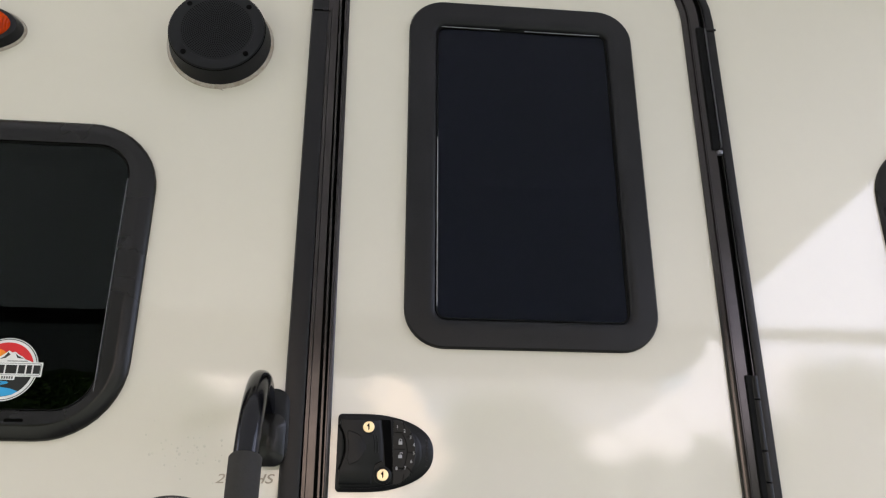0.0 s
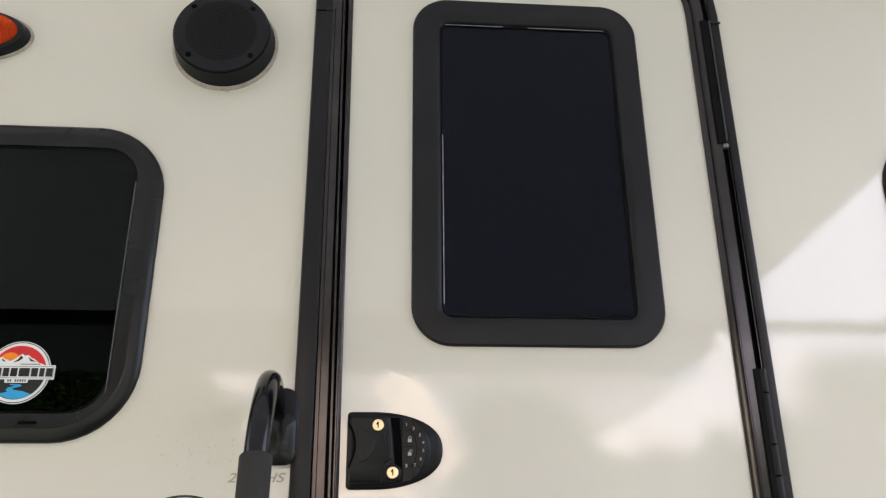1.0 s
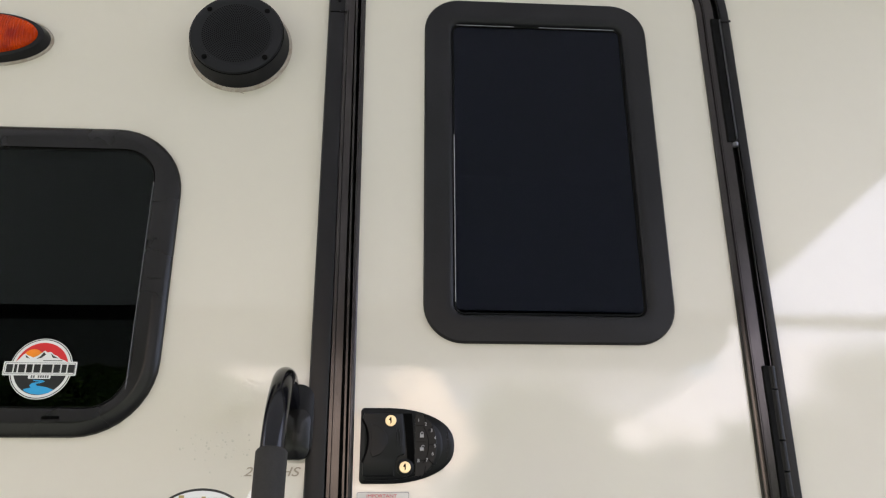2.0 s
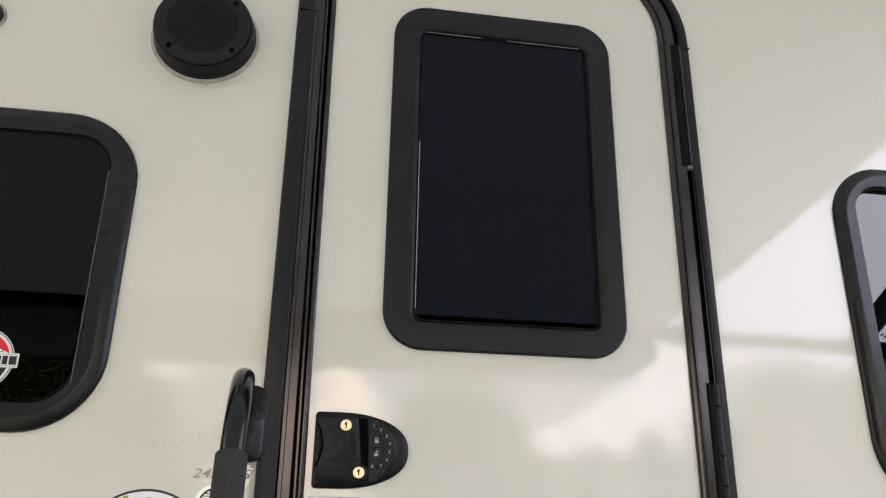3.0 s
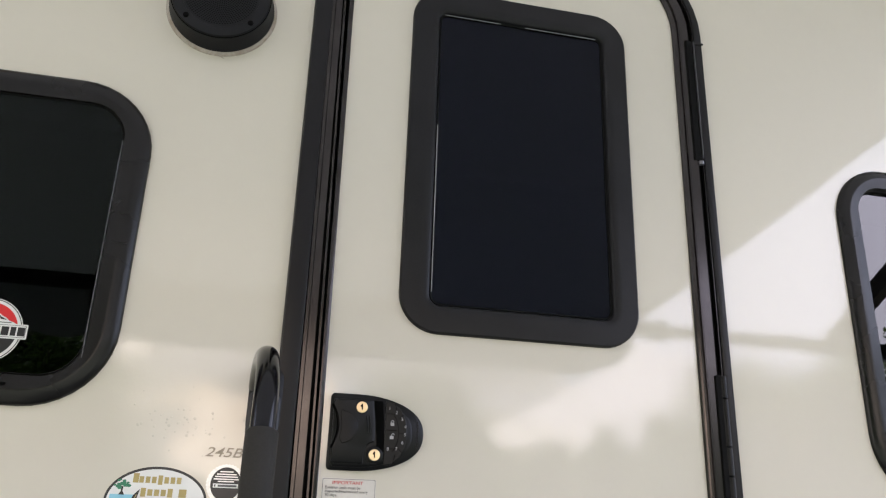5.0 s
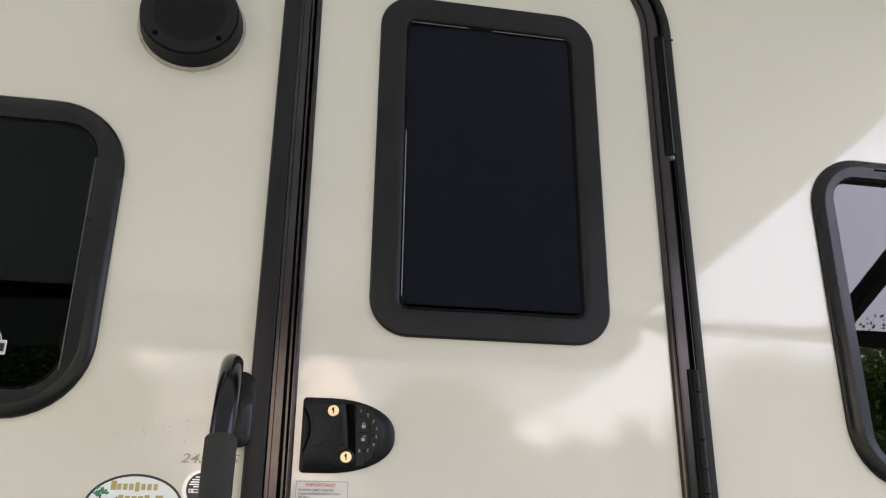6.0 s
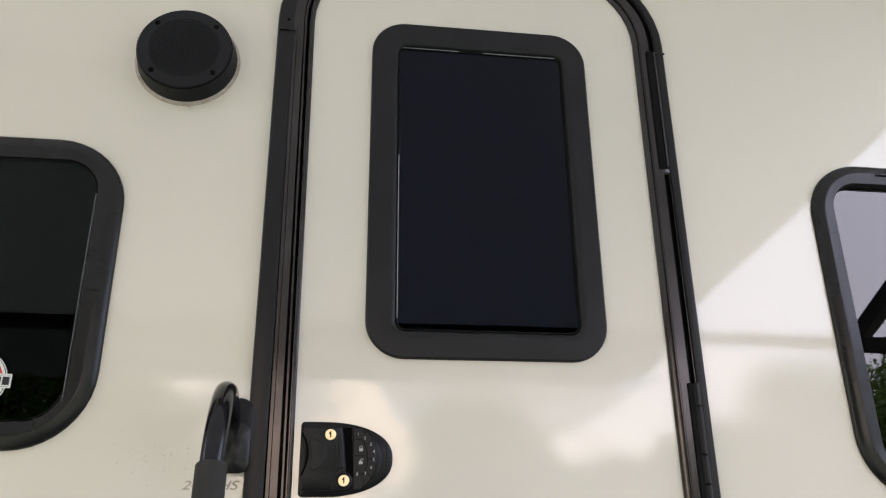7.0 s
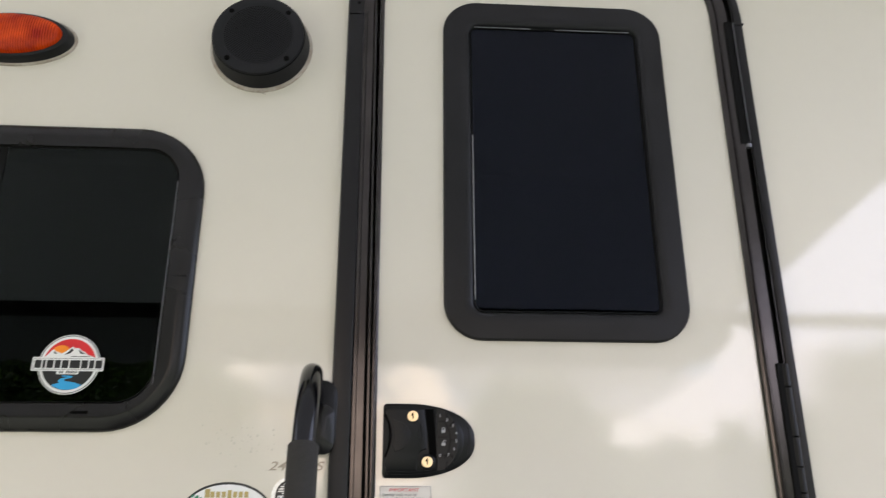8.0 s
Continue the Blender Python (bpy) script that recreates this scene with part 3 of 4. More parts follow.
bowl = curve_points([(-0.0265, 0, 1.5465), (-0.0120, 0, 1.5530), (-0.0030, 0, 1.5700), (-0.0110, 0, 1.5880), (-0.0300, 0, 1.5965)], 5)
part("finger_scoop", slab([(p.x, p.z) for p in bowl] + [(p.x + 0.0035, p.z) for p in edge[6:16]], -0.0246, -0.0234, 0.0016), LATCH_BLACK, latch, smooth=True)
part("finger_edge", tube([(p.x - 0.0006, -0.0226, p.z) for p in edge], 0.0019, 8), HOLE, latch, smooth=True)
part("paddle_rib", tube([(0.0145, -0.0238, 1.5640), (0.0140, -0.0240, 1.5760), (0.0120, -0.0238, 1.5880)], 0.0007, 8), LATCH_BLACK, latch, smooth=True)
part("paddle_rib", tube([(0.0105, -0.0238, 1.5640), (0.0100, -0.0240, 1.5760), (0.0080, -0.0238, 1.5880)], 0.0007, 8), LATCH_BLACK, latch, smooth=True)
for x, z, lip in ((0.0, 1.6, 0.0098), (0.022, 1.533, 0.0124)):
    bm = loft(bmesh.new(), [(ellipse(x, z, r, r, 24), y) for r, y in ((lip, -0.0195), (lip, -0.0238), (lip - 0.0012, -0.0247))], True, True)
    collar = part("lock_collar", bm, LATCH_BLACK, latch, smooth=True)
    bm = loft(bmesh.new(), [(ellipse(x, z, r, r, 24), y) for r, y in ((0.0083, -0.0240), (0.0083, -0.0256), (0.0076, -0.0262))], True, True)
    part("key_cylinder", bm, KEY_METAL, collar, "brass key cylinder", smooth=True)
    part("keyhole", slab([(x - 0.0006, z - 0.0050), (x + 0.0012, z - 0.0030), (x + 0.0010, z + 0.0050), (x - 0.0008, z + 0.0048), (x - 0.0030, z + 0.0012), (x - 0.0008, z + 0.0002)], -0.0267, -0.0261), HOLE, collar)
keypad = part("keypad", slab([(0.036, 1.5195), (0.046, 1.5205), (0.059, 1.531), (0.067, 1.547), (0.0695, 1.5655), (0.067, 1.584), (0.059, 1.6), (0.046, 1.6105), (0.036, 1.6115)], -0.0222, -0.0203, 0.0012), LATCH_BLACK, latch, "black keypad with pale numerals")
for k, x, z in ((1, 0.0416, 1.6010), (2, 0.0521, 1.5952), (3, 0.0609, 1.5861), (4, 0.0661, 1.5754), (5, 0.0661, 1.5638), (6, 0.0626, 1.5523), (7, 0.0539, 1.5432), (8, 0.0416, 1.5424)):
    lettering("numeral", str(k), x, z, -0.0226, 0.0068, LEGEND, keypad)
for a, b in (((0.0500, 1.6080), (0.0525, 1.5960)), ((0.0630, 1.5930), (0.0560, 1.5860)), ((0.0690, 1.5655), (0.0570, 1.5655)), ((0.0630, 1.5380), (0.0560, 1.5450)), ((0.0500, 1.5230), (0.0525, 1.5350)), ((0.0375, 1.5695), (0.0530, 1.5695)), ((0.0375, 1.5930), (0.0520, 1.5930)), ((0.0375, 1.5430), (0.0520, 1.5430))):
    part("key_groove", tube([(a[0], -0.0222, a[1]), (b[0], -0.0222, b[1])], 0.0005, 6), HOLE, keypad)
arc = [(0.0400 + 0.0165 * math.cos(radians(d)), -0.0222, 1.5655 + 0.0300 * math.sin(radians(d))) for d in range(-62, 63, 8)]
part("key_groove", tube(arc, 0.0005, 6), HOLE, keypad)
for z, lift in ((1.579, 0.0), (1.560, 0.0016)):
    bm = block(0.0438, 0.0492, -0.0228, -0.0222, z - 0.003, z + 0.0015)
    tube([(0.0447 + lift, -0.0226, z + 0.001), (0.0447 + lift, -0.0226, z + 0.0038), (0.0458 + lift, -0.0226, z + 0.0048), (0.0472 + lift, -0.0226, z + 0.0048), (0.0483 + lift, -0.0226, z + 0.0038), (0.0483 + lift, -0.0226, z + (0.001 if not lift else 0.003))], 0.0005, 6, bm=bm)
    part("padlock_symbol", bm, LEGEND, keypad)
bm = bmesh.new()
for k in range(9):
    a = radians(-32 + 8 * k)
    block(0.0855 * 1.0 + 0.003 * (math.cos(a) - 1) - 0.0011, 0.0855 + 0.003 * (math.cos(a) - 1) + 0.0011, -0.0168, -0.0158, 1.5655 + 0.034 * math.sin(a) - 0.0011, 1.5655 + 0.034 * math.sin(a) + 0.0011, bm=bm)
part("raised_mark", bm, LATCH_BLACK, latch)

# ---- folding grab handle ----
grab = thing("grab_handle", "black folding grab handle with a foam grip", "handle")
part("bracket", slab(rounded(-0.164, -0.116, 1.547, 1.655, 0.022, 8), -0.020, 0.0, 0.008), LATCH_BLACK, grab, smooth=True)
part("pivot_cover", slab(rounded(-0.163, -0.118, 1.543, 1.616, 0.016, 8), -0.038, -0.018, 0.012), WINDOW_BLACK, grab, smooth=True)
path = curve_points([(-0.151, -0.010, 1.622), (-0.149, -0.05, 1.637), (-0.145, -0.11, 1.645), (-0.140, -0.178, 1.632), (-0.137, -0.235, 1.588), (-0.137, -0.257, 1.535), (-0.137, -0.262, 1.49)], 8)
part("tube", tube(path, 0.0145, 28), GLOSS_BLACK, grab, "gloss black curved tube", smooth=True)
part("foam_grip", tube([(-0.137, -0.2565, 1.5355), (-0.137, -0.2568, 1.5345), (-0.137, -0.262, 1.49), (-0.137, -0.262, 1.12), (-0.137, -0.262, 1.118)], [0.0172, 0.0186, 0.0186, 0.0186, 0.017], 28), FOAM, grab, "matt black foam grip", smooth=True)
path = curve_points([(-0.137, -0.262, 1.13), (-0.137, -0.255, 1.07), (-0.140, -0.2, 1.02), (-0.139, -0.1, 1.0), (-0.138, -0.012, 1.0)], 6)
part("tube", tube(path, 0.0128, 20), GLOSS_BLACK, grab, smooth=True)
part("bracket", slab(rounded(-0.164, -0.116, 0.955, 1.045, 0.022, 8), -0.020, 0.0, 0.008), GLOSS_BLACK, grab, smooth=True)

# ---- loudspeaker ----
SX, SZ = -0.281, 2.2595
speaker = thing("outdoor_speaker", "round black outdoor loudspeaker with perforated grille", "speaker")


def round_part(name, profile, mat, parent, label="", cx=SX, cz=SZ, n=64):
    bm = loft(bmesh.new(), [(ellipse(cx, cz, r, r, n), y) for r, y in profile], True, True)
    return part(name, bm, mat, parent, label, smooth=True)


round_part("sealant", [(0.0915, 0.0), (0.0903, -0.0024), (0.086, -0.0038)], SEALANT, speaker, "aged tan sealant bead", cz=SZ - 0.0015)
round_part("housing", [(0.0865, -0.001), (0.0865, -0.006), (0.0850, -0.009), (0.0822, -0.0335), (0.0812, -0.0372)], SPEAKER, speaker)
face = round_part("face", [(0.0802, -0.036), (0.0802, -0.0385), (0.0788, -0.0405), (0.0645, -0.0425), (0.0630, -0.042)], SPEAKER, speaker)
part("face_seam", loft(bmesh.new(), [(ellipse(SX, SZ, r, r, 64), y) for r, y in ((0.0816, -0.0370), (0.0814, -0.0377), (0.0801, -0.0377), (0.0801, -0.0370))], close=True), HOLE, speaker)
grille = round_part("grille", [(0.0627, -0.0415), (0.0627, -0.0424), (0.030, -0.0432), (0.008, -0.0434)], SPEAKER, speaker, "perforated speaker grille")
bm = bmesh.new()
for k in range(1, 18):
    r = 0.0034 * k
    count = 6 * k if k < 9 else 6 * 9 + 4 * (k - 9)
    y = -0.0434 + 0.0010 * (r / 0.062) ** 2 - 0.0002
    for j in range(count):
        a = 2 * math.pi * (j + 0.5 * (k % 2)) / count
        cx, cz = SX + r * math.cos(a), SZ + r * math.sin(a)
        bm.faces.new([bm.verts.new((cx + 0.00128 * math.cos(b), y, cz + 0.00128 * math.sin(b))) for b in (0, 1.047, 2.094, 3.1416, 4.189, 5.236)])
tagged(part("grille_perforation", bm, HOLE, grille), kind="stuff")
for a in (45, 135, 225, 318):
    x, z = SX + 0.0705 * math.cos(radians(a)), SZ - 0.0015 + 0.0685 * math.sin(radians(a))
    round_part("screw_hole", [(0.0046, -0.039), (0.0046, -0.0428), (0.0040, -0.0429)], HOLE, face, "", x, z, 14)
bm = tube(curve_points([(SX + 0.0, -0.002, SZ - 0.088), (SX + 0.006, -0.002, SZ - 0.092), (SX + 0.014, -0.0008, SZ - 0.096)], 4), [0.0035, 0.003, 0.0026, 0.0022, 0.0018, 0.0014, 0.001, 0.0007, 0.0004], 8)
part("sealant_smear", bm, SEALANT, speaker, smooth=True)

# ---- amber clearance light ----
AX, AZ = -0.7135, 2.2565
light = thing("amber_marker_light", "oval amber clearance light on a black base", "marker light")


def oval_part(name, profile, mat, label=""):
    bm = loft(bmesh.new(), [(ellipse(AX, AZ + dz, a, b, 56), y) for a, b, y, dz in profile], True, True)
    return part(name, bm, mat, light, label, smooth=True)


oval_part("sealant", [(0.1085, 0.0535, 0.0, 0), (0.107, 0.052, -0.003, 0), (0.103, 0.048, -0.004, 0)], SEALANT, "pale sealant bead")
oval_part("base", [(0.1045, 0.0495, -0.001, 0), (0.1035, 0.0485, -0.008, 0), (0.0985, 0.0445, -0.019, 0), (0.0955, 0.0415, -0.0205, 0)], BEZEL, "black oval base")
oval_part("lens", [(0.0890, 0.0405, -0.019, 0), (0.0885, 0.0400, -0.023, 0), (0.083, 0.0365, -0.0285, 0), (0.072, 0.030, -0.0325, 0), (0.05, 0.020, -0.035, 0), (0.02, 0.007, -0.036, 0)], AMBER, "ribbed amber lens")

# ---- decals ----
LX, LZ, GY = -0.5263, 1.6766, -0.0078
decal = thing("round_park_decal", "round white sticker with sunset, peaks and a river", "sticker")


def disc(name, outline, y, mat, parent, thick=0.0004):
    return part(name, slab(outline, y, y + thick), mat, parent)


disc("backing", ellipse(LX, LZ, 0.0460, 0.0460), GY - 0.0006, WHITE_VINYL, decal)
part("ring_line", loft(bmesh.new(), [(ellipse(LX, LZ, 0.0448, 0.0448), GY - 0.0007), (ellipse(LX, LZ, 0.0448, 0.0448), GY - 0.0010), (ellipse(LX, LZ, 0.0436, 0.0436), GY - 0.0010), (ellipse(LX, LZ, 0.0436, 0.0436), GY - 0.0007)], close=True), BLACK_VINYL, decal)
half = [(LX + 0.0395 * math.cos(radians(a)), LZ + 0.0395 * math.sin(radians(a))) for a in range(14, 167, 8)]
disc("red_sky", half, GY - 0.0010, RED_VINYL, decal)
disc("setting_sun", [(LX - 0.014 + 0.016 * math.cos(radians(a)), LZ + 0.0135 + 0.016 * math.sin(radians(a))) for a in range(0, 181, 15)], GY - 0.0013, ORANGE_VINYL, decal)
peaks = [(-0.038, 0.010), (-0.033, 0.015), (-0.029, 0.0205), (-0.0255, 0.023), (-0.0225, 0.020), (-0.018, 0.0185), (-0.0135, 0.0165), (-0.009, 0.0185), (-0.003, 0.023), (0.002, 0.0275), (0.006, 0.0245), (0.011, 0.0255), (0.016, 0.0215), (0.0215, 0.019), (0.027, 0.0145), (0.032, 0.013), (0.038, 0.010)]
disc("mountains", [(LX + x, LZ + z) for x, z in peaks], GY - 0.0016, WHITE_VINYL, decal)
for pts in ([(-0.0255, 0.0205), (-0.0225, 0.0185), (-0.0185, 0.015), (-0.024, 0.0165)], [(0.001, 0.025), (0.0045, 0.0215), (-0.001, 0.0165), (-0.009, 0.0145), (-0.003, 0.019)], [(0.011, 0.0235), (0.016, 0.0195), (0.024, 0.0155), (0.015, 0.0165)], [(0.002, 0.0125), (0.03, 0.0125), (0.03, 0.0115), (0.002, 0.0115)]):
    disc("rock_shadow", [(LX + x, LZ + z) for x, z in pts], GY - 0.0019, BLACK_VINYL, decal)
half = [(LX + 0.0395 * math.cos(radians(a)), LZ + 0.0395 * math.sin(radians(a))) for a in range(194, 347, 8)]
disc("dark_bank", half, GY - 0.0010, BLACK_VINYL, decal)
river = [(-0.0085, -0.017), (0.006, -0.0175), (0.009, -0.0195), (0.004, -0.0215), (-0.0035, -0.023), (-0.002, -0.0255), (0.012, -0.0275), (0.0235, -0.0315), (0.0165, -0.0365), (0.004, -0.039), (-0.008, -0.038), (-0.0185, -0.034), (-0.0205, -0.031), (-0.01, -0.0285), (-0.0125, -0.0255), (-0.0095, -0.022), (0.0005, -0.0195), (-0.0075, -0.0185)]
disc("river", [(LX + x, LZ + z) for x, z in river], GY - 0.0014, BLUE_VINYL, decal)
disc("banner", rounded(LX - 0.0545, LX + 0.0525, LZ - 0.0105, LZ + 0.0105, 0.0015, 3), GY - 0.0020, WHITE_VINYL, decal)
part("banner_line", ring((LX - 0.0525, LX + 0.0505, LZ - 0.0085, LZ + 0.0088, 0.001), [(0.0, GY - 0.0021), (0.0, GY - 0.0023), (0.0005, GY - 0.0023), (0.0005, GY - 0.0021)]), BLACK_VINYL, decal)
disc("small_banner", rounded(LX - 0.016, LX + 0.0165, LZ - 0.0155, LZ - 0.0085, 0.0015, 3), GY - 0.0022, WHITE_VINYL, decal)
x = LX - 0.0500
for w in (0.0095, 0.0040, 0.0095, 0.0085, 0.0095, 0.0150, 0.0095, 0.0070, 0.0095):
    bm = block(x, x + w, GY - 0.0025, GY - 0.0021, LZ - 0.0062, LZ + 0.0062)
    part("letter_bar", bm, BLACK_VINYL, decal)
    x += w + 0.0022
bars([(LX - 0.012 + 0.0034 * k, LX - 0.012 + 0.0034 * k + 0.0022, LZ - 0.0122, 0.0036) for k in range(8) if k != 2], GY - 0.0026, DARK_PRINT, "letter_bar", decal)

OX, OZ = -0.2715, 1.4585
decal = thing("oval_dealer_decal", "white oval sticker with black rim and gold bars", "sticker")
disc("rim", ellipse(OX, OZ, 0.0675, 0.0465), -0.0006, BLACK_VINYL, decal)
disc("panel", ellipse(OX, OZ, 0.0640, 0.0430), -0.0010, WHITE_VINYL, decal)
bars([(OX - 0.033 + 0.0082 * k, OX - 0.033 + 0.0082 * k + (0.0075 if k == 0 else 0.0058), OZ + 0.0295 + (0.001 if k == 0 else -0.0008), 0.0125 if k in (0, 4) else 0.0085) for k in range(8)], -0.0014, GOLD_VINYL, "letter_bar", decal)
bars([(OX - 0.021 + 0.0088 * k, OX - 0.021 + 0.0088 * k + 0.0066, OZ + 0.0120, 0.0115 if k in (0, 4) else 0.0085) for k in range(5)] + [(OX + 0.029, OX + 0.039, OZ + 0.0120, 0.011)], -0.0014, GOLD_VINYL, "letter_bar", decal)
random.seed(4)
bm = bmesh.new()
for k in range(26):
    a, r = random.uniform(0, 6.283), random.uniform(0, 0.0105)
    cx, cz, s = OX - 0.0455 + r * math.cos(a) * 1.1, OZ + 0.0225 + r * math.sin(a) * 0.62, random.uniform(0.0016, 0.003)
    loft(bm, [(ellipse(cx, cz, s, s * 0.75, 8), -0.0011), (ellipse(cx, cz, s, s * 0.75, 8), -0.0014 - 0.00002 * k)], True, True)
part("tree_crown_print", bm, GREEN_VINYL, decal)
disc("tree_trunk_print", [(OX - 0.0495, OZ + 0.008), (OX - 0.0415, OZ + 0.008), (OX - 0.0445, OZ + 0.013), (OX - 0.0440, OZ + 0.019), (OX - 0.0470, OZ + 0.019), (OX - 0.0465, OZ + 0.013)], -0.0013, BLACK_VINYL, decal)
disc("water_print", [(OX - 0.060, OZ + 0.0085), (OX - 0.0300, OZ + 0.0085), (OX - 0.0330, OZ - 0.004), (OX - 0.0610, OZ - 0.004)], -0.00125, PALE_BLUE_VINYL, decal)
disc("road_print", [(OX - 0.0345, OZ - 0.004), (OX - 0.0300, OZ + 0.008), (OX - 0.0220, OZ + 0.0165), (OX - 0.0235, OZ + 0.0105), (OX - 0.0265, OZ - 0.004)], -0.0016, BLACK_VINYL, decal)
disc("road_line_print", [(OX - 0.0310, OZ - 0.003), (OX - 0.0262, OZ + 0.009), (OX - 0.0255, OZ + 0.009), (OX - 0.0295, OZ - 0.003)], -0.0020, GOLD_VINYL, decal)

QX, QZ = -0.1815, 1.4855
decal = thing("round_seal_decal", "round silver foil seal with a black centre", "sticker")
scallop = [(QX + (0.0262 + 0.0009 * (k % 2)) * math.cos(math.pi * k / 36), QZ + (0.0262 + 0.0009 * (k % 2)) * math.sin(math.pi * k / 36)) for k in range(72)]
disc("foil", scallop, -0.0006, SILVER_FOIL, decal)
disc("centre", ellipse(QX, QZ, 0.0208, 0.0226), -0.0010, BLACK_VINYL, decal)
bars([(QX - w, QX + w, QZ + dz, 0.0016) for w, dz in ((0.009, 0.0165), (0.0135, 0.0130), (0.0155, 0.0097), (0.017, 0.0064), (0.011, 0.0033))], -0.0013, SILVER_FOIL, "letter_bar", decal)
bars([(QX - 0.017, QX + 0.017, QZ - 0.0025, 0.0055)], -0.0013, WHITE_VINYL, "name_strip", decal)
bars([(QX - 0.0155, QX - 0.0135, QZ - 0.0025, 0.0032), (QX - 0.0105, QX + 0.015, QZ - 0.0025, 0.0028)], -0.0018, DARK_PRINT, "letter_bar", decal)

model = thing("model_lettering", "grey italic model lettering on the cream wall", "lettering")
lettering("letters", "245BHS", -0.1750, 1.5275, -0.0006, 0.0185, GREY_LETTER, model, shear=0.28, width=0.083, thick=0.00012)

random.seed(8)
bm = bmesh.new()
for k in range(46):
    x, z, r = random.gauss(-0.255, 0.035), random.gauss(1.562, 0.022), random.uniform(0.0008, 0.0022)
    loft(bm, [(ellipse(x, z, r, r * 1.1, 10), 0.0), (ellipse(x, z, r * 0.85, r * 0.95, 10), -0.00008), (ellipse(x, z, r * 0.4, r * 0.45, 10), -0.00010)], False, True)
tagged(part("water_spots", bm, SPOT_FILM, None, smooth=True), "dried water spots on the cream wall", "water spots", kind="stuff")

label = thing("caution_label", "small clear caution label with red heading", "label")
disc("film", rounded(-0.0485, 0.0295, 1.440, 1.500, 0.002, 3), -0.0066, LABEL_FILM, label)
part("border", ring((-0.0475, 0.0285, 1.441, 1.499, 0.002), [(0, -0.0067), (0, -0.0069), (0.0005, -0.0069), (0.0005, -0.0067)]), DARK_PRINT, label)
lettering("heading", "IMPORTANT", -0.0115, 1.4935, -0.0070, 0.0066, RED_PRINT, label, width=0.044)
for k, text in enumerate(("Exterior seals must be", "inspected/maintained every", "90 days.")):
    lettering("line", text, -0.0435, 1.4868 - 0.0052 * k, -0.0070, 0.0056, DARK_PRINT, label, align="LEFT")

# ---- awning over the door ----
AW_X0, AW_X1, OUT, Z_WALL, Z_FRONT = -2.45, 1.70, 2.5, 2.735, 2.445
awning = thing("awning", "open grey vinyl awning on black arms", "awning")
bm = bmesh.new()
nx, ny = 40, 14
grid = []
for i in range(nx + 1):
    row = []
    for j in range(ny + 1):
        v = j / ny
        row.append(bm.verts.new((AW_X0 + (AW_X1 - AW_X0) * i / nx, -0.05 - (OUT - 0.05) * v, Z_WALL + (Z_FRONT - Z_WALL) * v - 0.02 * math.sin(math.pi * v) + 0.004 * math.sin(i * 1.3) * math.sin(math.pi * v))))
    grid.append(row)
for i in range(nx):
    for j in range(ny):
        bm.faces.new((grid[i][j], grid[i + 1][j], grid[i + 1][j + 1], grid[i][j + 1]))
made = bmesh.ops.extrude_face_region(bm, geom=list(bm.faces))
bmesh.ops.translate(bm, vec=(0, 0, 0.0015), verts=[g for g in made["geom"] if isinstance(g, bmesh.types.BMVert)])
part("canopy", bm, CANVAS, awning, "grey vinyl canopy", smooth=True)
part("roller", tube([(AW_X0 - 0.08, -OUT, Z_FRONT - 0.02), (AW_X1 + 0.08, -OUT, Z_FRONT - 0.02)], 0.04, 24), ARM_BLACK, awning, smooth=True)
bm = bmesh.new()
rows = []
for i in range(121):
    x = AW_X0 + (AW_X1 - AW_X0) * i / 120
    drop = 0.222 + 0.018 * abs(math.sin(math.pi * i / 6)) - 0.13 * max(0.0, min(1.0, (x - AW_X1 + 0.32) / 0.3)) ** 2
    rows.append([bm.verts.new((x, -OUT - 0.042 + dy, z)) for dy, z in ((0, Z_FRONT - 0.04), (0, Z_FRONT - 0.04 - drop), (0.002, Z_FRONT - 0.04 - drop), (0.002, Z_FRONT - 0.04))])
for a, b in zip(rows, rows[1:]):
    for k in range(4):
        j = (k + 1) % 4
        bm.faces.new((a[k], b[k], b[j], a[j]))
part("valance", bm, CANVAS, awning, "scalloped hanging valance")
part("wall_rail", block(AW_X0 - 0.05, AW_X1 + 0.05, -0.055, 0.0, Z_WALL - 0.02, Z_WALL + 0.05, 0.008), ARM_BLACK, awning)
for ax in (AW_X0 - 0.12, AW_X1 + 0.12):
    part("wall_channel", block(ax - 0.035, ax + 0.035, -0.045, 0.0, 0.9, 2.85, 0.006), ARM_BLACK, awning)
    part("main_arm", beam((ax, -0.03, 1.765), (ax, -OUT, Z_FRONT - 0.02), 0.045, 0.055), ARM_BLACK, awning)
    part("upper_arm", beam((ax + 0.05, -0.03, 2.73), (ax + 0.05, -1.27, 2.10), 0.04, 0.06), ARM_BLACK, awning)
    part("end_cap", tube([(ax - 0.05, -OUT, Z_FRONT - 0.02), (ax + 0.05, -OUT, Z_FRONT - 0.02)], 0.055, 20), ARM_BLACK, awning, smooth=True)


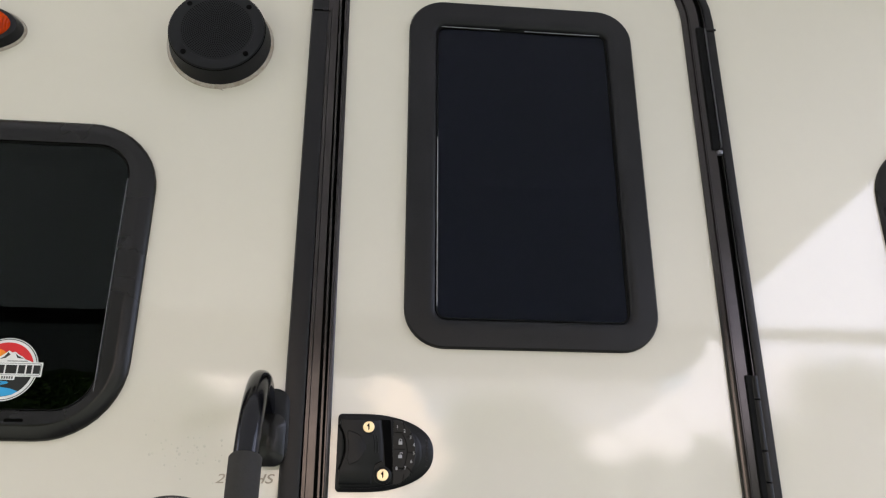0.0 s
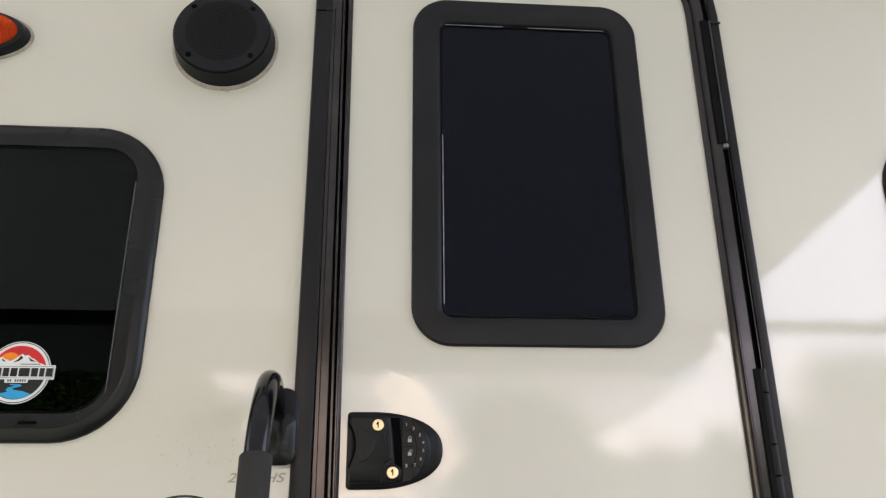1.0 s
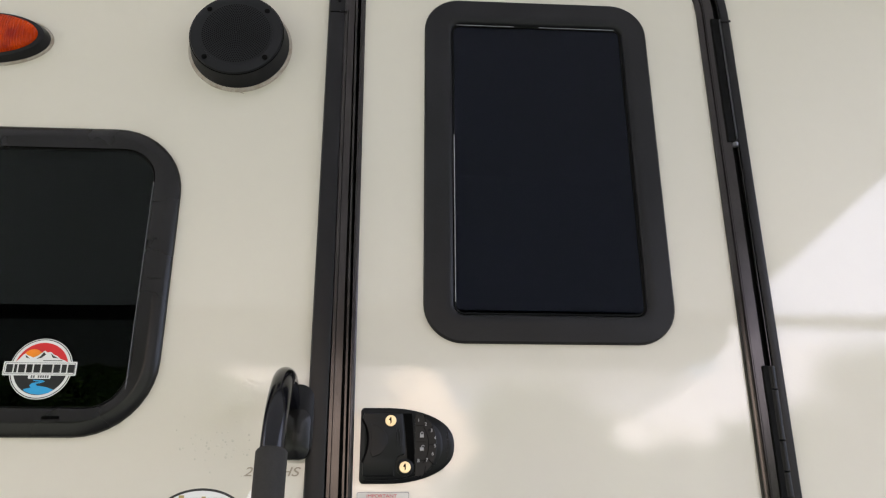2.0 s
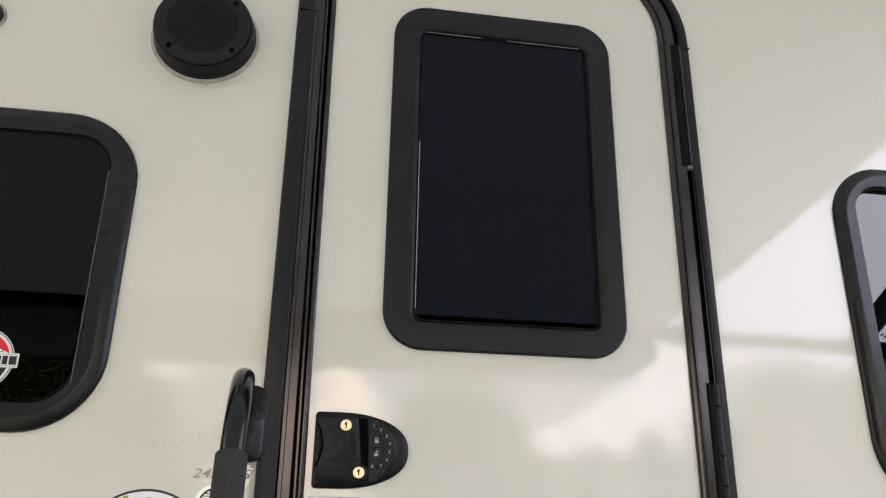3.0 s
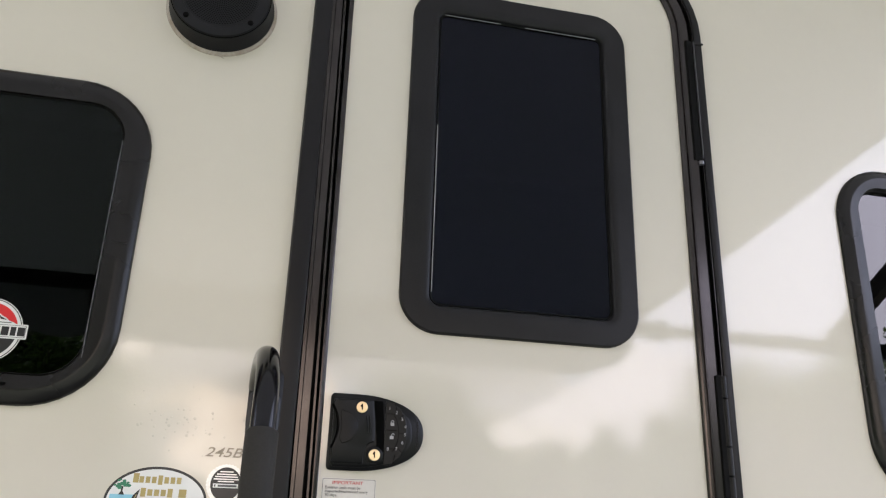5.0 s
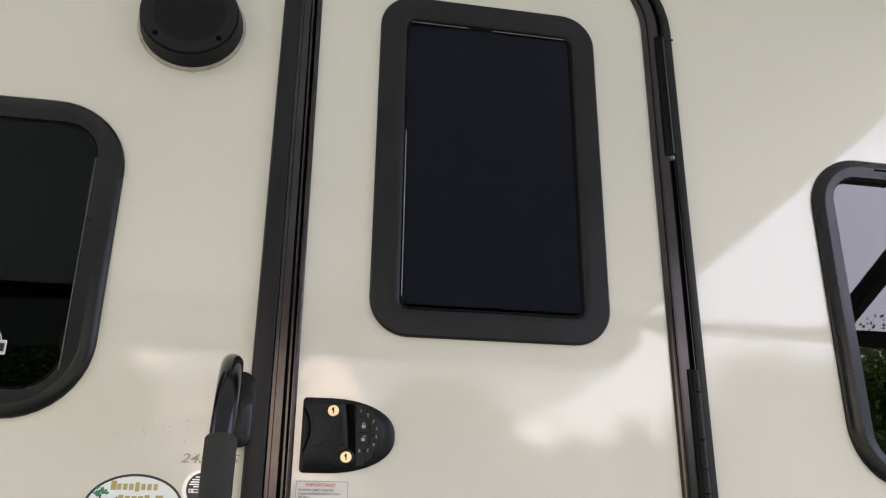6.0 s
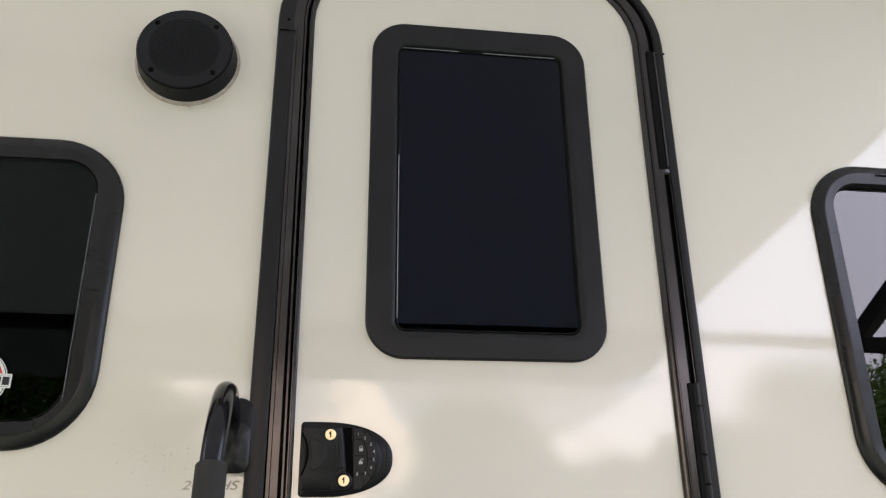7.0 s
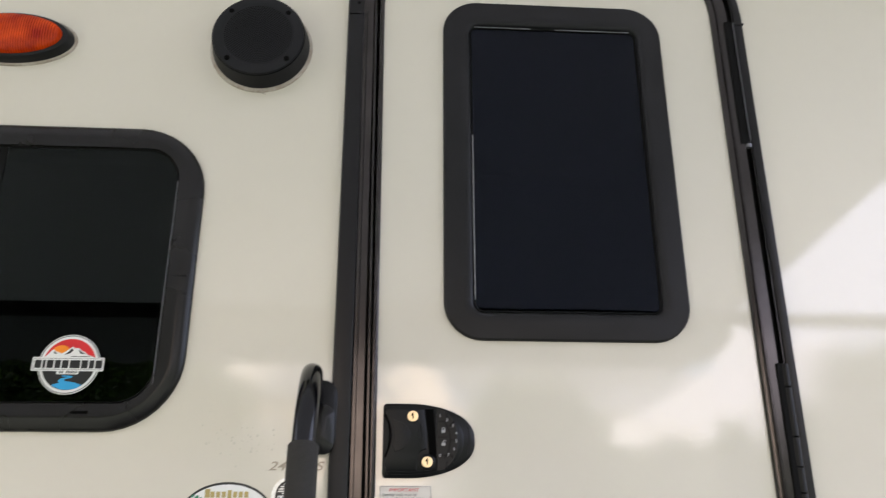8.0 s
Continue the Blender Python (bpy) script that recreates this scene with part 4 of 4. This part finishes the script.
# ---- trees across the pitch ----
def tree_meshes(seed, height, spread, low):
    random.seed(seed)
    trunk_bm = bmesh.new()
    knots = [(0, 0, 0), (random.uniform(-.1, .1), 0.05, height * 0.25), (random.uniform(-.2, .2), random.uniform(-.2, .2), height * 0.55), (random.uniform(-.3, .3), 0, height * 0.9)]
    line = curve_points(knots, 5)
    n = len(line)
    tube(line, [height * 0.03 * (1 - 0.85 * i / (n - 1)) for i in range(n)], 10, bm=trunk_bm)
    tips = []
    for k in range(16):
        start = line[int(n * random.uniform(low, 0.85))]
        a = k * 2.4 + random.uniform(-.4, .4)
        reach = spread * random.uniform(0.5, 1.0) * (1.1 - 0.6 * start.z / height)
        end = start + Vector((math.cos(a) * reach, math.sin(a) * reach, height * random.uniform(0.06, 0.26)))
        mid = (start + end) / 2 + Vector((0, 0, height * 0.03))
        limb = curve_points([start, mid, end], 4)
        tube(limb, [height * 0.011 * (1 - 0.8 * i / (len(limb) - 1)) for i in range(len(limb))], 6, bm=trunk_bm)
        tips += [mid, end, end]
    tips += [line[-1], line[-3], line[-5]]
    verts, faces = [], []
    for tip in tips:
        for c in range(5):
            hub = tip + Vector([random.gauss(0, spread * 0.15) for _ in range(3)])
            size = spread * random.uniform(0.09, 0.2)
            for _ in range(100):
                p = hub + Vector([random.gauss(0, size) for _ in range(3)])
                if p.z < 0.15:
                    continue
                d = Vector([random.uniform(-1, 1) for _ in range(3)]).normalized()
                e = d.cross(Vector((random.uniform(-1, 1), random.uniform(-1, 1), 0.3))).normalized()
                s = random.uniform(0.035, 0.075)
                i = len(verts)
                verts += [p - d * s, p + e * s * 0.5, p + d * s, p - e * s * 0.5]
                faces.append((i, i + 1, i + 2, i + 3))
    me = bpy.data.meshes.new("crown")
    me.from_pydata([tuple(v) for v in verts], [], faces)
    me.materials.append(LEAF)
    return trunk_bm, me


def tree(seed, height, spread, low=0.12):
    top = thing("tree", "broad leafy green tree on the far side of the pitch", "tree", "trees across the pitch")
    trunk_bm, crown = tree_meshes(seed, height, spread, low)
    part("trunk", trunk_bm, BARK, top, smooth=True)
    new("crown", crown).parent = top
    return top


kinds = [tree(11, 4.6, 1.9), tree(12, 5.0, 2.2), tree(13, 4.2, 1.7), tree(14, 5.2, 2.3, 0.42)]
random.seed(21)
# bearings as seen from the door, in degrees towards +x, with distance, size and kind
spots = [(-44, 17, 1.4, 0), (20, 37, 1.05, 1), (-27, 17, 1.4, 2), (49, 18, 1.3, 3), (-38, 19, 1.4, 1), (-33, 17, 1.4, 2), (-23, 20, 1.45, 0),
         (-17, 19, 1.12, 1), (-15.5, 23, 1.3, 0), (10.5, 26, 1.15, 0), (13, 26, 1.0, 0), (25.5, 30, 1.1, 2), (30, 24, 1.05, 0), (34, 20, 1.2, 1),
         (38.5, 19, 1.28, 2), (43, 19, 1.3, 0), (11, 20, 1.1, 2), (56, 19, 1.3, 2), (-5, 46, 0.62, 0), (-9, 44, 0.7, 1), (0, 45, 0.66, 2), (16, 44, 1.2, 0)]
for k, (bearing, far, size, which) in enumerate(spots):
    b = radians(bearing)
    m = Matrix.Translation((far * math.tan(b), -far, 0)) @ Matrix.Rotation(random.uniform(0, 6.28), 4, "Z")
    src = kinds[which]
    if k < 4:
        src.matrix_basis = m @ Matrix.Scale(size, 4)
    else:
        one = copy_thing(src, m)
        one.scale = (size, size, size)
